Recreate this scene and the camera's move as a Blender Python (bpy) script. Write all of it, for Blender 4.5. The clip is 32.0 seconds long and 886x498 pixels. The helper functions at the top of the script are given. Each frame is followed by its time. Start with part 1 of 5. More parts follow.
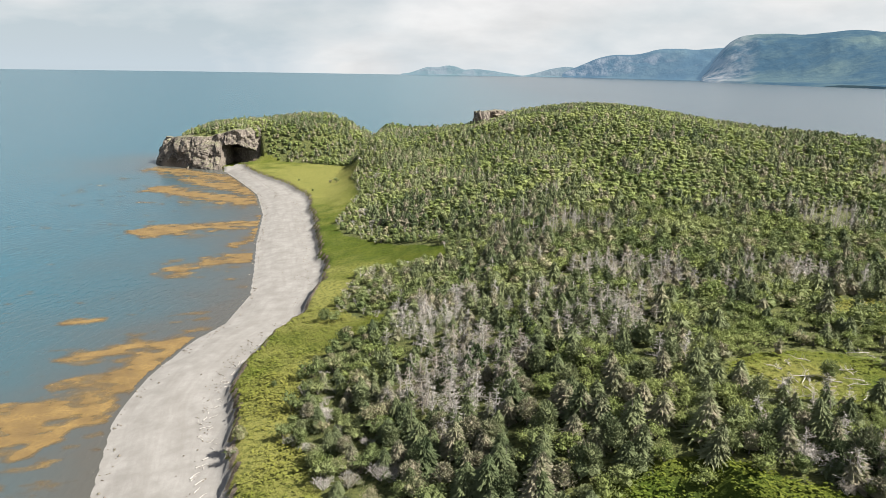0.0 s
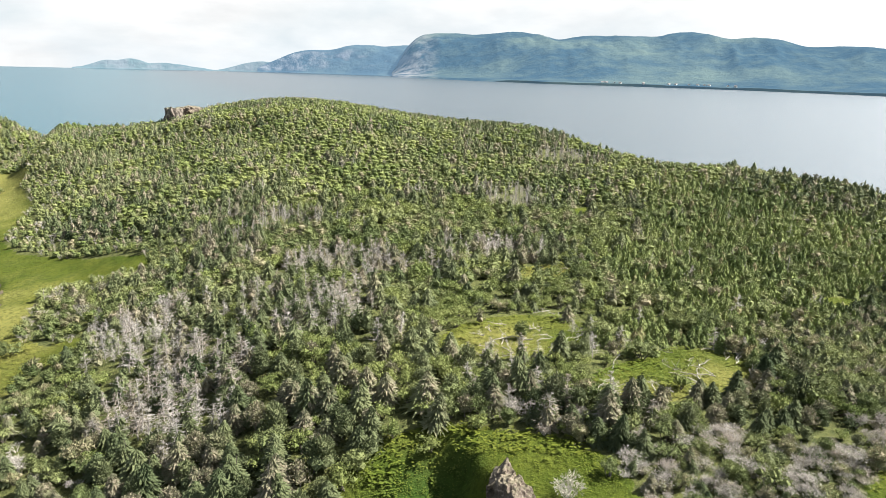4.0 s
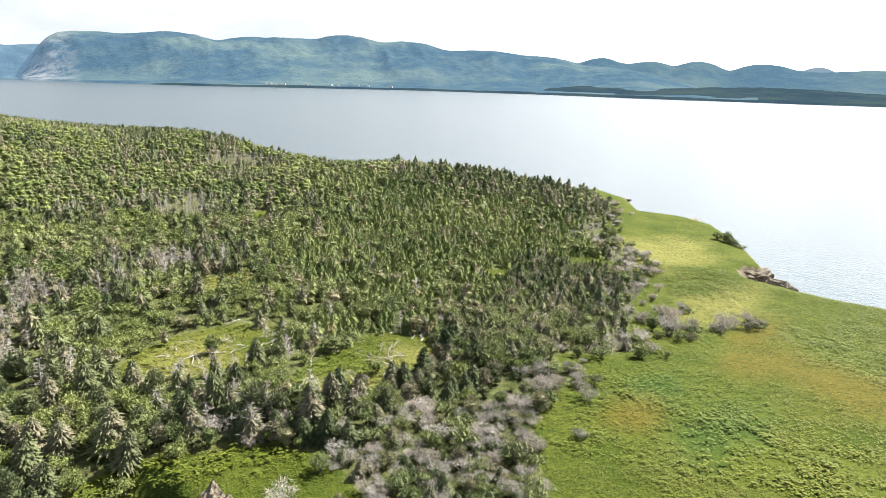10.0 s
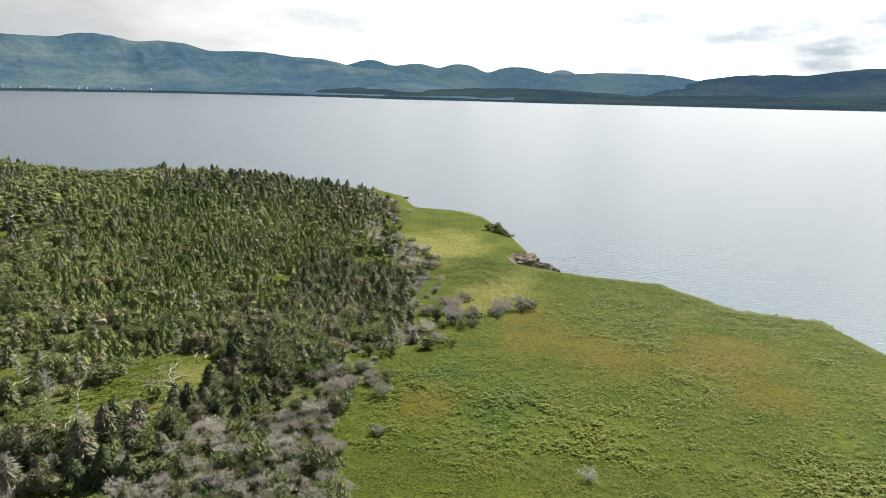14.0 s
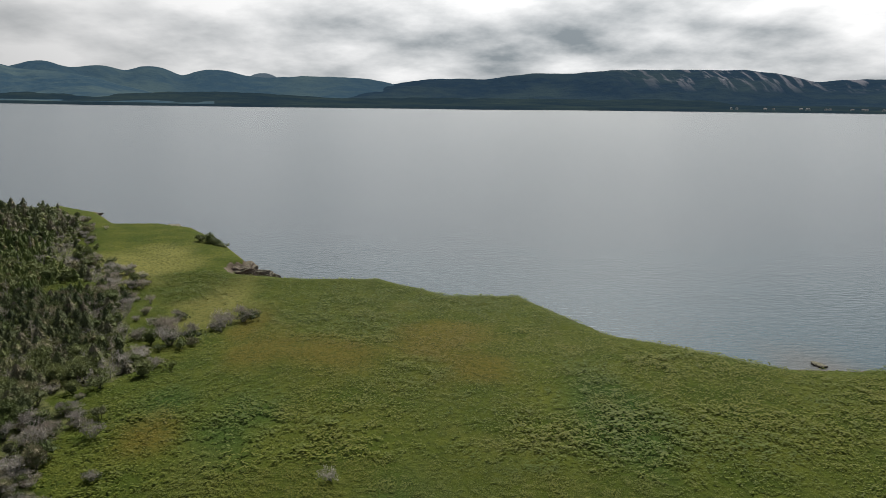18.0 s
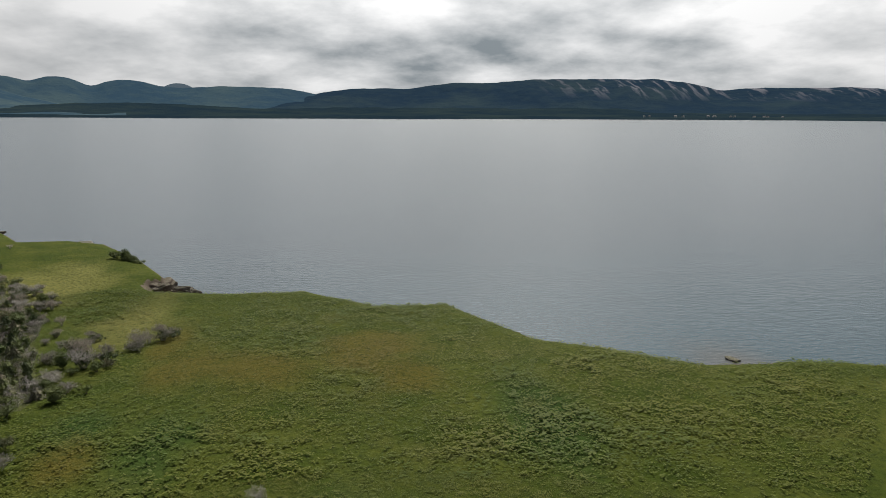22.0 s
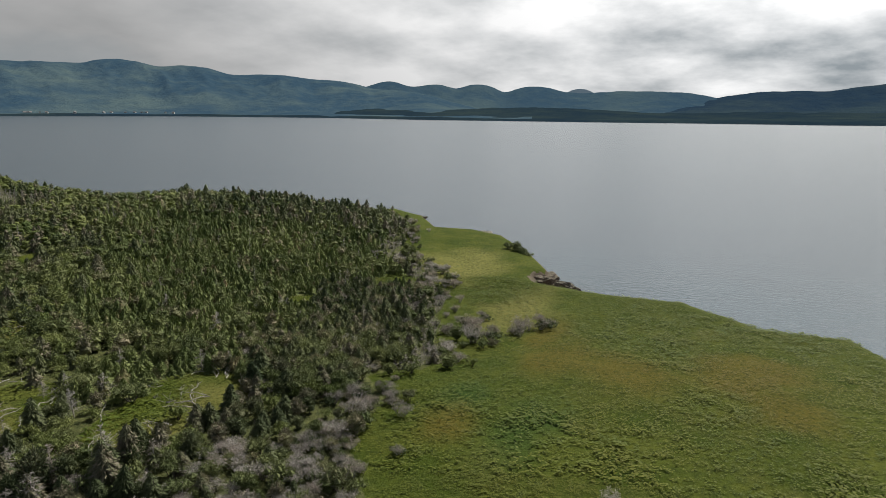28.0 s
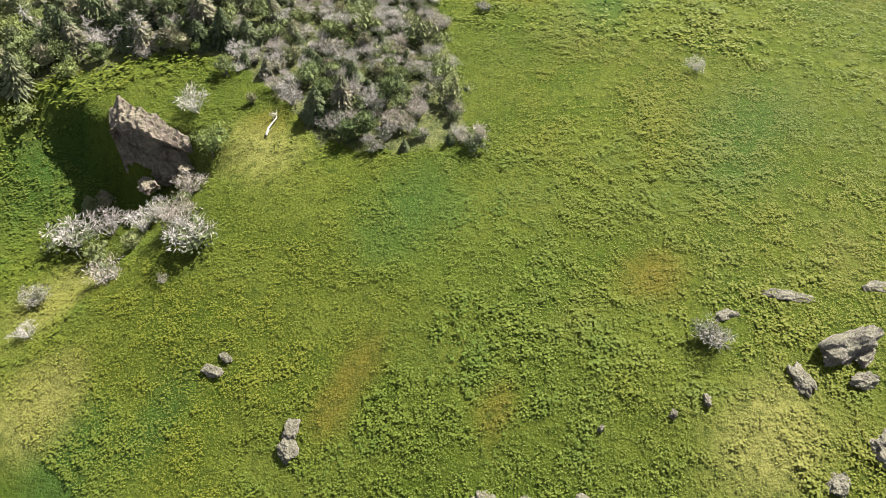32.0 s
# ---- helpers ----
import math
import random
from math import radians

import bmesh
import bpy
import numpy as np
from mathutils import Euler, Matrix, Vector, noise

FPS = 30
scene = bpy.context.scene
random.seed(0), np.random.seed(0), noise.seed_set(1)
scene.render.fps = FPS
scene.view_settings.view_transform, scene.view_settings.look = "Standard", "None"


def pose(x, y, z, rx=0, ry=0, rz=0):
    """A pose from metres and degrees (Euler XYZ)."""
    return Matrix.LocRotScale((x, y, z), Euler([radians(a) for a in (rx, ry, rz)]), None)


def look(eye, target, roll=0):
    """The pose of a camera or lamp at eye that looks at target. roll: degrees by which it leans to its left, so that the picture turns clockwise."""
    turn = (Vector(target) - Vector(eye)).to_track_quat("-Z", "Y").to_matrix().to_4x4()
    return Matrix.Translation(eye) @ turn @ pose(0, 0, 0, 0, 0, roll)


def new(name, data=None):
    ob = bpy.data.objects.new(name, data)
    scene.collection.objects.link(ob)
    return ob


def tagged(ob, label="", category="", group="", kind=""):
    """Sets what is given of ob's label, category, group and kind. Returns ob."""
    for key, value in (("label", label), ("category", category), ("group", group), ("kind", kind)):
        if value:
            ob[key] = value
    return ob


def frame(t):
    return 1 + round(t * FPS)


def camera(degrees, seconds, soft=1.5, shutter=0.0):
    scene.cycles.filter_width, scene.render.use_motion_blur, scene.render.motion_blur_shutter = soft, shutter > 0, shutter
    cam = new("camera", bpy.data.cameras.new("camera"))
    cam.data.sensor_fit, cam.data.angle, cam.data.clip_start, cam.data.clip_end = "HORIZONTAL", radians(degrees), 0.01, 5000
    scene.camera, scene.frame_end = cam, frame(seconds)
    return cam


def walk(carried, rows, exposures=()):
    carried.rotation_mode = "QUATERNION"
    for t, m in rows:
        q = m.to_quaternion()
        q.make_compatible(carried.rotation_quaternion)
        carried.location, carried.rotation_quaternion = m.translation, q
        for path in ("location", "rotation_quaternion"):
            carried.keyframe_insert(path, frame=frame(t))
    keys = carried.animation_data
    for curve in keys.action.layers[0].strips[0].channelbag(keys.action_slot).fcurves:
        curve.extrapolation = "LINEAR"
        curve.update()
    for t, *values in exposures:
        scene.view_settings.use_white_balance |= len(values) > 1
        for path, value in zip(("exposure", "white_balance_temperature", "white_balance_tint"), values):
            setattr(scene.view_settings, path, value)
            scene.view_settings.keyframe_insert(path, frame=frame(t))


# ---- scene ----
# ---------------------------------------------------------------- camera
EYE = (0.0, 0.0, 50.0)


def aim(yaw, tilt, roll):
    """A pose of the hovering camera: bearing clockwise from +y, tilt above the level, roll."""
    a, e = radians(yaw), radians(tilt)
    d = Vector((math.sin(a) * math.cos(e), math.cos(a) * math.cos(e), math.sin(e)))
    return look(EYE, Vector(EYE) + d * 100, roll)


PATH = (
    (0, 0.00, -14.59, 0.97), (0.5, 1.93, -14.62, 0.94), (1, 5.35, -14.66, 1.01), (1.5, 9.09, -14.67, 1.16),
    (2, 12.17, -14.61, 1.33), (2.5, 15.09, -14.58, 1.41), (3, 17.93, -14.53, 1.41), (3.5, 20.88, -14.51, 1.47),
    (5.5, 33.59, -14.29, 1.36), (6, 36.42, -14.21, 1.31), (6.5, 38.93, -14.15, 1.36), (7, 40.73, -14.06, 1.32),
    (7.5, 42.56, -14.01, 1.32), (8, 43.87, -13.95, 1.32), (8.5, 45.34, -13.90, 1.33), (9, 46.88, -13.85, 1.33),
    (9.5, 48.51, -13.80, 1.36), (10, 50.33, -13.74, 1.25), (10.5, 52.23, -13.69, 1.18), (11, 54.38, -13.63, 1.12),
    (11.5, 56.62, -13.57, 1.09), (12, 58.88, -13.49, 1.13), (12.5, 61.16, -13.44, 1.10), (13, 63.50, -13.39, 1.14),
    (13.5, 65.89, -13.31, 1.14), (15.5, 77.20, -13.06, 1.01), (16, 80.31, -12.95, 1.00), (16.5, 83.38, -12.88, 0.97),
    (17, 86.63, -12.81, 0.78), (17.5, 89.64, -12.73, 0.86), (18, 91.88, -12.61, 0.85), (18.5, 93.12, -12.49, 0.77),
    (19, 94.39, -12.38, 0.71), (19.5, 95.68, -12.27, 0.63), (20, 97.01, -12.17, 0.60), (20.5, 98.14, -12.05, 0.55),
    (21, 98.42, -11.96, 0.51), (21.5, 98.35, -11.88, 0.55), (22, 98.06, -11.79, 0.54), (22.5, 97.75, -11.73, 0.54),
    (23, 97.36, -11.67, 0.45), (23.5, 96.97, -11.63, 0.43), (24, 96.57, -11.58, 0.39), (24.5, 95.92, -11.50, 0.41),
    (25, 91.24, -11.42, 0.44), (25.5, 87.02, -11.36, 0.48), (26, 82.17, -11.35, 0.46), (26.5, 76.61, -11.35, 0.47),
    (28.5, 65.96, -11.67, 0.49), (28.7, 65.60, -11.90, 0.48), (28.9, 62.20, -18.55, 0.36), (29, 62.05, -19.62, 0.34),
    (29.5, 61.70, -24.06, 0.26), (30, 61.20, -28.66, 0.17), (30.5, 60.71, -33.25, 0.03), (31, 60.23, -37.86, -0.09),
    (31.5, 59.71, -42.43, -0.27), (32, 59.17, -46.98, -0.50),
)
EXPOSURES = ((0, 1.42), (2, 1.58), (5, 1.78), (8, 1.86), (11, 1.78), (13.5, 1.3), (15.5, 0.68), (17, 0.34), (18.5, 0.08), (26.5, -0.02), (28.5, 0.5), (29.1, 1.42), (30, 1.62), (32, 1.8))
cam = camera(64.9, 32.0, soft=0.75)
walk(cam, [(t, aim(y, p, r)) for t, y, p, r in PATH], EXPOSURES)

# ---------------------------------------------------------------- sky and sun
SUN_BEARING, SUN_HEIGHT = 103.0, 47.0
sun_way = Vector((math.sin(radians(SUN_BEARING)) * math.cos(radians(SUN_HEIGHT)),
                  math.cos(radians(SUN_BEARING)) * math.cos(radians(SUN_HEIGHT)), math.sin(radians(SUN_HEIGHT))))
sun = new("sun", bpy.data.lights.new("sun", "SUN"))
sun.data.energy, sun.data.angle, sun.data.color = 5.0, radians(0.53), (1.0, 0.95, 0.87)
sun.matrix_world = look(sun_way * 300, (0, 0, 0))


class Nodes:
    """A short way to write node trees."""

    def __init__(self, tree):
        self.tree = tree

    def add(self, kind, **given):
        n = self.tree.nodes.new("ShaderNode" + kind)
        for key, value in given.items():
            if key in n.inputs:
                n.inputs[key].default_value = value
            else:
                setattr(n, key, value)
        return n

    def link(self, a, b):
        self.tree.links.new(a, b)

    def put(self, socket, value):
        if isinstance(value, (int, float, tuple)):
            if isinstance(value, tuple) and len(value) == 3 and len(socket.default_value) == 4:
                value = (*value, 1)
            socket.default_value = value
        else:
            self.link(value, socket)

    def math(self, op, a, b=0.0, c=0.0, clamp=False):
        n = self.add("Math", operation=op, use_clamp=clamp)
        for s, v in zip(n.inputs, (a, b, c)):
            self.put(s, v)
        return n.outputs[0]

    def mix(self, fac, a, b, how="MIX"):
        n = self.add("Mix", data_type="RGBA", blend_type=how, clamp_factor=True)
        for i, v in ((0, fac), (6, a), (7, b)):
            self.put(n.inputs[i], v)
        return n.outputs[2]

    def noise(self, at, scale, detail=4.0, rough=0.55, warp=0.0):
        n = self.add("TexNoise", Scale=scale, Detail=detail, Roughness=rough, Distortion=warp)
        if at is not None:
            self.link(at, n.inputs["Vector"])
        return n.outputs["Fac"]

    def ramp(self, value, low, high, a=0.0, b=1.0):
        n = self.add("MapRange", clamp=True)
        for i, v in enumerate((value, low, high, a, b)):
            self.put(n.inputs[i], v)
        return n.outputs[0]


world = bpy.data.worlds.new("sky")
scene.world = world
world.use_nodes = True
world.node_tree.nodes.clear()
N = Nodes(world.node_tree)
sky = N.add("TexSky", sky_type="NISHITA", sun_disc=False, sun_elevation=radians(SUN_HEIGHT), sun_rotation=radians(SUN_BEARING), altitude=50.0)
way = N.add("TexCoord").outputs["Generated"]
split = N.add("SeparateXYZ")
N.link(way, split.inputs[0])
lift = N.math("ADD", N.math("MAXIMUM", split.outputs[2], 0.0), 0.27)
flat = N.add("CombineXYZ")
N.link(N.math("DIVIDE", split.outputs[0], lift), flat.inputs[0])
N.link(N.math("DIVIDE", split.outputs[1], lift), flat.inputs[1])
big = N.noise(flat.outputs[0], 0.50, 7.0, 0.52, 0.2)
small = N.noise(flat.outputs[0], 1.9, 8.0, 0.55, 0.0)
sunward = N.add("VectorMath", operation="DOT_PRODUCT")
N.link(way, sunward.inputs[0])
sunward.inputs[1].default_value = sun_way
cover = N.ramp(N.math("ADD", big, N.math("MULTIPLY", N.math("MAXIMUM", sunward.outputs["Value"], -0.08), 0.30)), 0.42, 0.56)
cover = N.math("MULTIPLY", cover, N.ramp(split.outputs[2], 0.28, 0.62, 1.0, 0.15))
shine = N.ramp(sunward.outputs["Value"], 0.40, 0.80, 1.15, 3.7)
white = N.add("VectorMath", operation="SCALE")
white.inputs[0].default_value = (1.0, 1.0, 1.0)
N.link(shine, white.inputs["Scale"])
grey = N.ramp(N.math("ADD", N.math("MULTIPLY", small, 0.55), N.math("MULTIPLY", big, 0.45)), 0.44, 0.66)
grey = N.math("MULTIPLY", grey, N.ramp(sunward.outputs["Value"], 0.40, 0.72, 0.32, 1.0))
shade = N.mix(1.0, white.outputs[0], (0.25, 0.285, 0.31), "MULTIPLY")
cloud = N.mix(grey, white.outputs[0], shade)
blue = N.mix(1.0, sky.outputs[0], (0.10, 0.10, 0.10), "MULTIPLY")
pale = N.mix(N.ramp(split.outputs[2], 0.0, 0.30, 1.0, 0.0), blue, (0.72, 0.83, 0.91))
backg = N.add("Background", Strength=0.30)
N.link(N.mix(cover, pale, cloud), backg.inputs[0])
N.link(backg.outputs[0], N.add("OutputWorld").inputs[0])


# ---------------------------------------------------------------- materials
def material(name, rough=0.8, metal=0.0):
    m = bpy.data.materials.new(name)
    m.use_nodes = True
    m.node_tree.nodes.clear()
    n = Nodes(m.node_tree)
    b = n.add("BsdfPrincipled", Roughness=rough, Metallic=metal)
    n.link(b.outputs[0], n.add("OutputMaterial").inputs[0])
    return m, n, b


def bump(n, b, height, strength=0.5, reach=0.1):
    k = n.add("Bump", Strength=strength, Distance=reach)
    n.link(height, k.inputs["Height"])
    n.link(k.outputs[0], b.inputs["Normal"])


def place(n):
    return n.add("NewGeometry").outputs["Position"]


def see_through(n, b, colour, share):
    """Lets part of the light through thin leaves."""
    t = n.add("BsdfTranslucent")
    n.link(colour, t.inputs[0])
    both = n.add("MixShader", Fac=share)
    n.link(b.outputs[0], both.inputs[1])
    n.link(t.outputs[0], both.inputs[2])
    out = [k for k in n.tree.nodes if k.bl_idname == "ShaderNodeOutputMaterial"][0]
    n.link(both.outputs[0], out.inputs[0])


def leafy(name, dark, light, dry=None, dry_share=0.0, rough=0.6, thin=0.18):
    """Foliage: varies from plant to plant, from patch to patch and from leaf to leaf."""
    m, n, b = material(name, rough)
    p = place(n)
    tint = n.math("ADD", n.add("ObjectInfo").outputs["Random"], n.add("Attribute", attribute_name="tint").outputs["Fac"])
    tint = n.math("FRACT", tint)
    leaf = n.add("NewGeometry").outputs["Random Per Island"]
    f = n.math("ADD", n.math("MULTIPLY", tint, 0.34), n.math("MULTIPLY", leaf, 0.18))
    f = n.math("ADD", f, n.ramp(n.noise(p, 0.045, 3.0, 0.6), 0.36, 0.64, 0.0, 0.48))
    c = n.mix(f, dark, light)
    if dry:
        t2 = n.math("FRACT", n.math("MULTIPLY", tint, 7.31))
        c = n.mix(n.math("MULTIPLY", n.ramp(t2, 1 - dry_share - 0.06, 1 - dry_share + 0.04), n.ramp(leaf, 0.2, 0.9, 0.25, 0.85)), c, dry)
    n.link(c, b.inputs["Base Color"])
    b.inputs["Specular IOR Level"].default_value = 0.1
    bump(n, b, n.noise(p, 5.5, 3.0, 0.7), 1.0, 0.28)
    see_through(n, b, c, thin)
    return m


M_SPRUCE = leafy("spruce_needles", (0.036, 0.061, 0.028), (0.235, 0.258, 0.127), (0.299, 0.257, 0.192), 0.30, 0.65, 0.16)
M_FIR = leafy("fir_needles", (0.066, 0.099, 0.036), (0.262, 0.289, 0.120), (0.316, 0.271, 0.186), 0.20, 0.6, 0.20)
M_YOUNG = leafy("young_needles", (0.099, 0.145, 0.050), (0.311, 0.356, 0.133), (0.373, 0.311, 0.186), 0.09, 0.6, 0.26)
M_LEAF = leafy("broad_leaves", (0.102, 0.147, 0.043), (0.277, 0.307, 0.108), thin=0.24)
M_GREY = leafy("dead_twigs", (0.26, 0.238, 0.216), (0.66, 0.62, 0.58), (0.42, 0.355, 0.29), 0.24, 0.85, 0.2)


def wood(name, a, b_):
    m, n, b = material(name, 0.85)
    p = place(n)
    f = n.noise(p, 9.0, 5.0)
    n.link(n.mix(f, a, b_), b.inputs["Base Color"])
    bump(n, b, f, 0.4, 0.03)
    return m


M_BARK = wood("bark", (0.06, 0.048, 0.04), (0.17, 0.15, 0.13))
M_SILVER = wood("weathered_wood", (0.25, 0.232, 0.21), (0.50, 0.472, 0.435))


def stone(name, a, b_, c_, size=0.5, moss=0.0):
    m, n, b = material(name, 0.9)
    p = place(n)
    f, g = n.noise(p, size, 8.0, 0.62), n.noise(p, size * 7, 6.0, 0.6)
    col = n.mix(n.ramp(f, 0.35, 0.65), a, b_)
    col = n.mix(n.ramp(g, 0.48, 0.72), col, c_)
    if moss:
        up = n.add("SeparateXYZ")
        n.link(n.add("NewGeometry").outputs["Normal"], up.inputs[0])
        col = n.mix(n.math("MULTIPLY", n.ramp(n.math("ADD", up.outputs[2], n.math("MULTIPLY", n.math("SUBTRACT", f, 0.5), 0.8)), 0.62, 0.8), moss), col, (0.11, 0.13, 0.045))
    n.link(col, b.inputs["Base Color"])
    bump(n, b, n.math("ADD", f, n.math("MULTIPLY", g, 0.5)), 1.0, 0.6)
    return m


M_ROCK = stone("lichened_rock", (0.070, 0.052, 0.040), (0.175, 0.138, 0.108), (0.25, 0.205, 0.165), 0.5, 0.25)
M_PALE = stone("pale_rock", (0.085, 0.068, 0.054), (0.20, 0.170, 0.142), (0.31, 0.275, 0.24), 1.2, 0.3)
M_CLIFF = stone("cliff_rock", (0.050, 0.041, 0.034), (0.140, 0.116, 0.095), (0.23, 0.20, 0.17), 0.16, 0.35)


def ground_material():
    """Grass, forest floor and shingle, laid out by the cover painted on the sheet: R shingle, G forest floor, B bare or rocky."""
    m, n, b = material("ground", 0.95)
    p = place(n)
    cov = n.add("SeparateColor")
    n.link(n.add("Attribute", attribute_name="cover").outputs["Color"], cov.inputs[0])
    mid, fine, grit = n.noise(p, 0.16, 5.0), n.noise(p, 1.5, 6.0, 0.65), n.noise(p, 6.0, 5.0, 0.7)
    grass = n.mix(n.ramp(mid, 0.35, 0.65), (0.044, 0.066, 0.008), (0.083, 0.097, 0.015))
    patch = n.add("SeparateColor")
    n.link(n.add("Attribute", attribute_name="patch").outputs["Color"], patch.inputs[0])
    grass = n.mix(n.math("MULTIPLY", patch.outputs[1], 0.8), grass, (0.030, 0.065, 0.013))
    grass = n.mix(n.math("MULTIPLY", patch.outputs[0], 0.6), grass, (0.113, 0.086, 0.016))
    grass = n.mix(n.math("MULTIPLY", patch.outputs[2], 0.70), grass, (0.210, 0.198, 0.062))
    grass = n.mix(n.ramp(fine, 0.45, 0.75), grass, (0.024, 0.038, 0.007))
    floor_ = n.mix(n.ramp(fine, 0.35, 0.65), (0.034, 0.044, 0.017), (0.118, 0.126, 0.046))
    shingle = n.mix(n.ramp(n.noise(p, 0.35, 6.0, 0.6), 0.35, 0.7), (0.180, 0.172, 0.160), (0.252, 0.243, 0.230))
    shingle = n.mix(n.ramp(grit, 0.5, 0.75), shingle, (0.18, 0.168, 0.152))
    strand = n.add("CombineXYZ")
    n.link(n.math("MULTIPLY", n.add("Attribute", attribute_name="strand").outputs["Fac"], 9.0), strand.inputs[0])
    along = n.add("SeparateXYZ")
    n.link(p, along.inputs[0])
    n.link(n.math("MULTIPLY", along.outputs[1], 0.06), strand.inputs[1])
    shingle = n.mix(n.math("MULTIPLY", n.ramp(n.noise(strand.outputs[0], 1.0, 6.0, 0.65, 0.3), 0.46, 0.66), 0.55), shingle, (0.165, 0.155, 0.142))
    bare = n.mix(n.ramp(mid, 0.35, 0.6), (0.06, 0.048, 0.036), (0.17, 0.14, 0.11))
    edge = n.math("MULTIPLY", n.math("SUBTRACT", n.math("ADD", n.math("MULTIPLY", fine, 0.6), n.math("MULTIPLY", n.noise(p, 0.5, 3.0), 0.4)), 0.5), 1.6)
    for k, kind_ in ((1, floor_), (2, bare), (0, shingle)):
        c = n.mix(n.ramp(n.math("ADD", cov.outputs[k], edge), 0.42, 0.58), grass if k == 1 else c, kind_)
    n.link(c, b.inputs["Base Color"])
    b.inputs["Specular IOR Level"].default_value = 0.06
    bump(n, b, n.math("MULTIPLY", n.math("ADD", fine, n.math("MULTIPLY", grit, 0.4)), n.ramp(cov.outputs[0], 0.0, 1.0, 1.0, 0.12)), 0.7, 0.35)
    return m


M_GROUND = ground_material()


def meadow_material():
    m, n, b = material("meadow_leaves", 0.6)
    p = place(n)
    wide, mid = n.noise(p, 0.035, 4.0, 0.5, 0.6), n.noise(p, 0.16, 5.0)
    leaf = n.add("NewGeometry").outputs["Random Per Island"]
    c = n.mix(leaf, (0.053, 0.080, 0.010), (0.109, 0.134, 0.021))
    patch = n.add("SeparateColor")
    n.link(n.add("Attribute", attribute_name="patch").outputs["Color"], patch.inputs[0])
    c = n.mix(n.math("MULTIPLY", n.ramp(wide, 0.46, 0.62), 0.5), c, (0.131, 0.133, 0.016))
    c = n.mix(n.math("MULTIPLY", n.ramp(mid, 0.52, 0.68), 0.6), c, (0.061, 0.103, 0.017))
    c = n.mix(n.math("MULTIPLY", patch.outputs[1], 0.32), c, (0.051, 0.095, 0.023))
    c = n.mix(n.math("MULTIPLY", patch.outputs[0], 0.62), c, (0.129, 0.095, 0.016))
    c = n.mix(n.math("MULTIPLY", patch.outputs[2], 0.45), c, (0.222, 0.206, 0.062))
    n.link(c, b.inputs["Base Color"])
    see_through(n, b, c, 0.16)
    b.inputs["Specular IOR Level"].default_value = 0.06
    return m


M_MEADOW = meadow_material()


def water_material():
    m, n, b = material("sea_water", 0.265)
    p = place(n)
    sep = n.add("SeparateColor")
    n.link(n.add("Attribute", attribute_name="shoal").outputs["Color"], sep.inputs[0])
    stain = n.noise(p, 0.05, 5.0, 0.6, 0.5)
    shoal = n.ramp(n.math("ADD", sep.outputs[0], n.math("MULTIPLY", n.math("SUBTRACT", stain, 0.5), 0.5)), 0.15, 0.95)
    side = n.add("SeparateXYZ")
    n.link(p, side.inputs[0])
    # Greyer eastwards: the cloudy sky's reflection is put into the water colour.
    deep = n.mix(n.ramp(n.math("ADD", side.outputs[0], n.math("MULTIPLY", n.math("SUBTRACT", stain, 0.5), 120.0)), -60, 260), (0.026, 0.080, 0.104), (0.026, 0.048, 0.064))
    c = n.mix(shoal, deep, (0.064, 0.062, 0.054))
    n.link(c, b.inputs["Base Color"])
    b.inputs["IOR"].default_value = 1.42
    stretch = n.add("Mapping")
    stretch.inputs["Scale"].default_value = (1.0, 0.45, 1.0)
    stretch.inputs["Rotation"].default_value = (0, 0, radians(30))
    n.link(p, stretch.inputs[0])
    w = n.math("ADD", n.noise(stretch.outputs[0], 0.75, 3.0, 0.5, 0.3), n.math("MULTIPLY", n.noise(stretch.outputs[0], 0.06, 3.0), 1.2))
    bump(n, b, w, 0.18, 0.8)
    return m


M_WATER = water_material()


def weed_material():
    m, n, b = material("rockweed", 0.6)
    p = place(n)
    f, g = n.noise(p, 0.25, 5.0), n.noise(p, 2.5, 5.0, 0.7)
    c = n.mix(n.ramp(f, 0.35, 0.65), (0.110, 0.072, 0.026), (0.240, 0.158, 0.050))
    c = n.mix(n.ramp(g, 0.42, 0.60), c, (0.125, 0.078, 0.028))
    n.link(c, b.inputs["Base Color"])
    bump(n, b, g, 0.6, 0.15)
    thick = n.math("ADD", n.add("Attribute", attribute_name="thick").outputs["Fac"], n.math("MULTIPLY", n.math("SUBTRACT", g, 0.5), 0.35))
    clear = n.add("MixShader")
    n.link(n.ramp(thick, 0.02, 0.60, 0.0, 0.92), clear.inputs[0])
    n.link(n.add("BsdfTransparent").outputs[0], clear.inputs[1])
    n.link(b.outputs[0], clear.inputs[2])
    out = [k for k in n.tree.nodes if k.bl_idname == "ShaderNodeOutputMaterial"][0]
    n.link(clear.outputs[0], out.inputs[0])
    return m


M_WEED = weed_material()


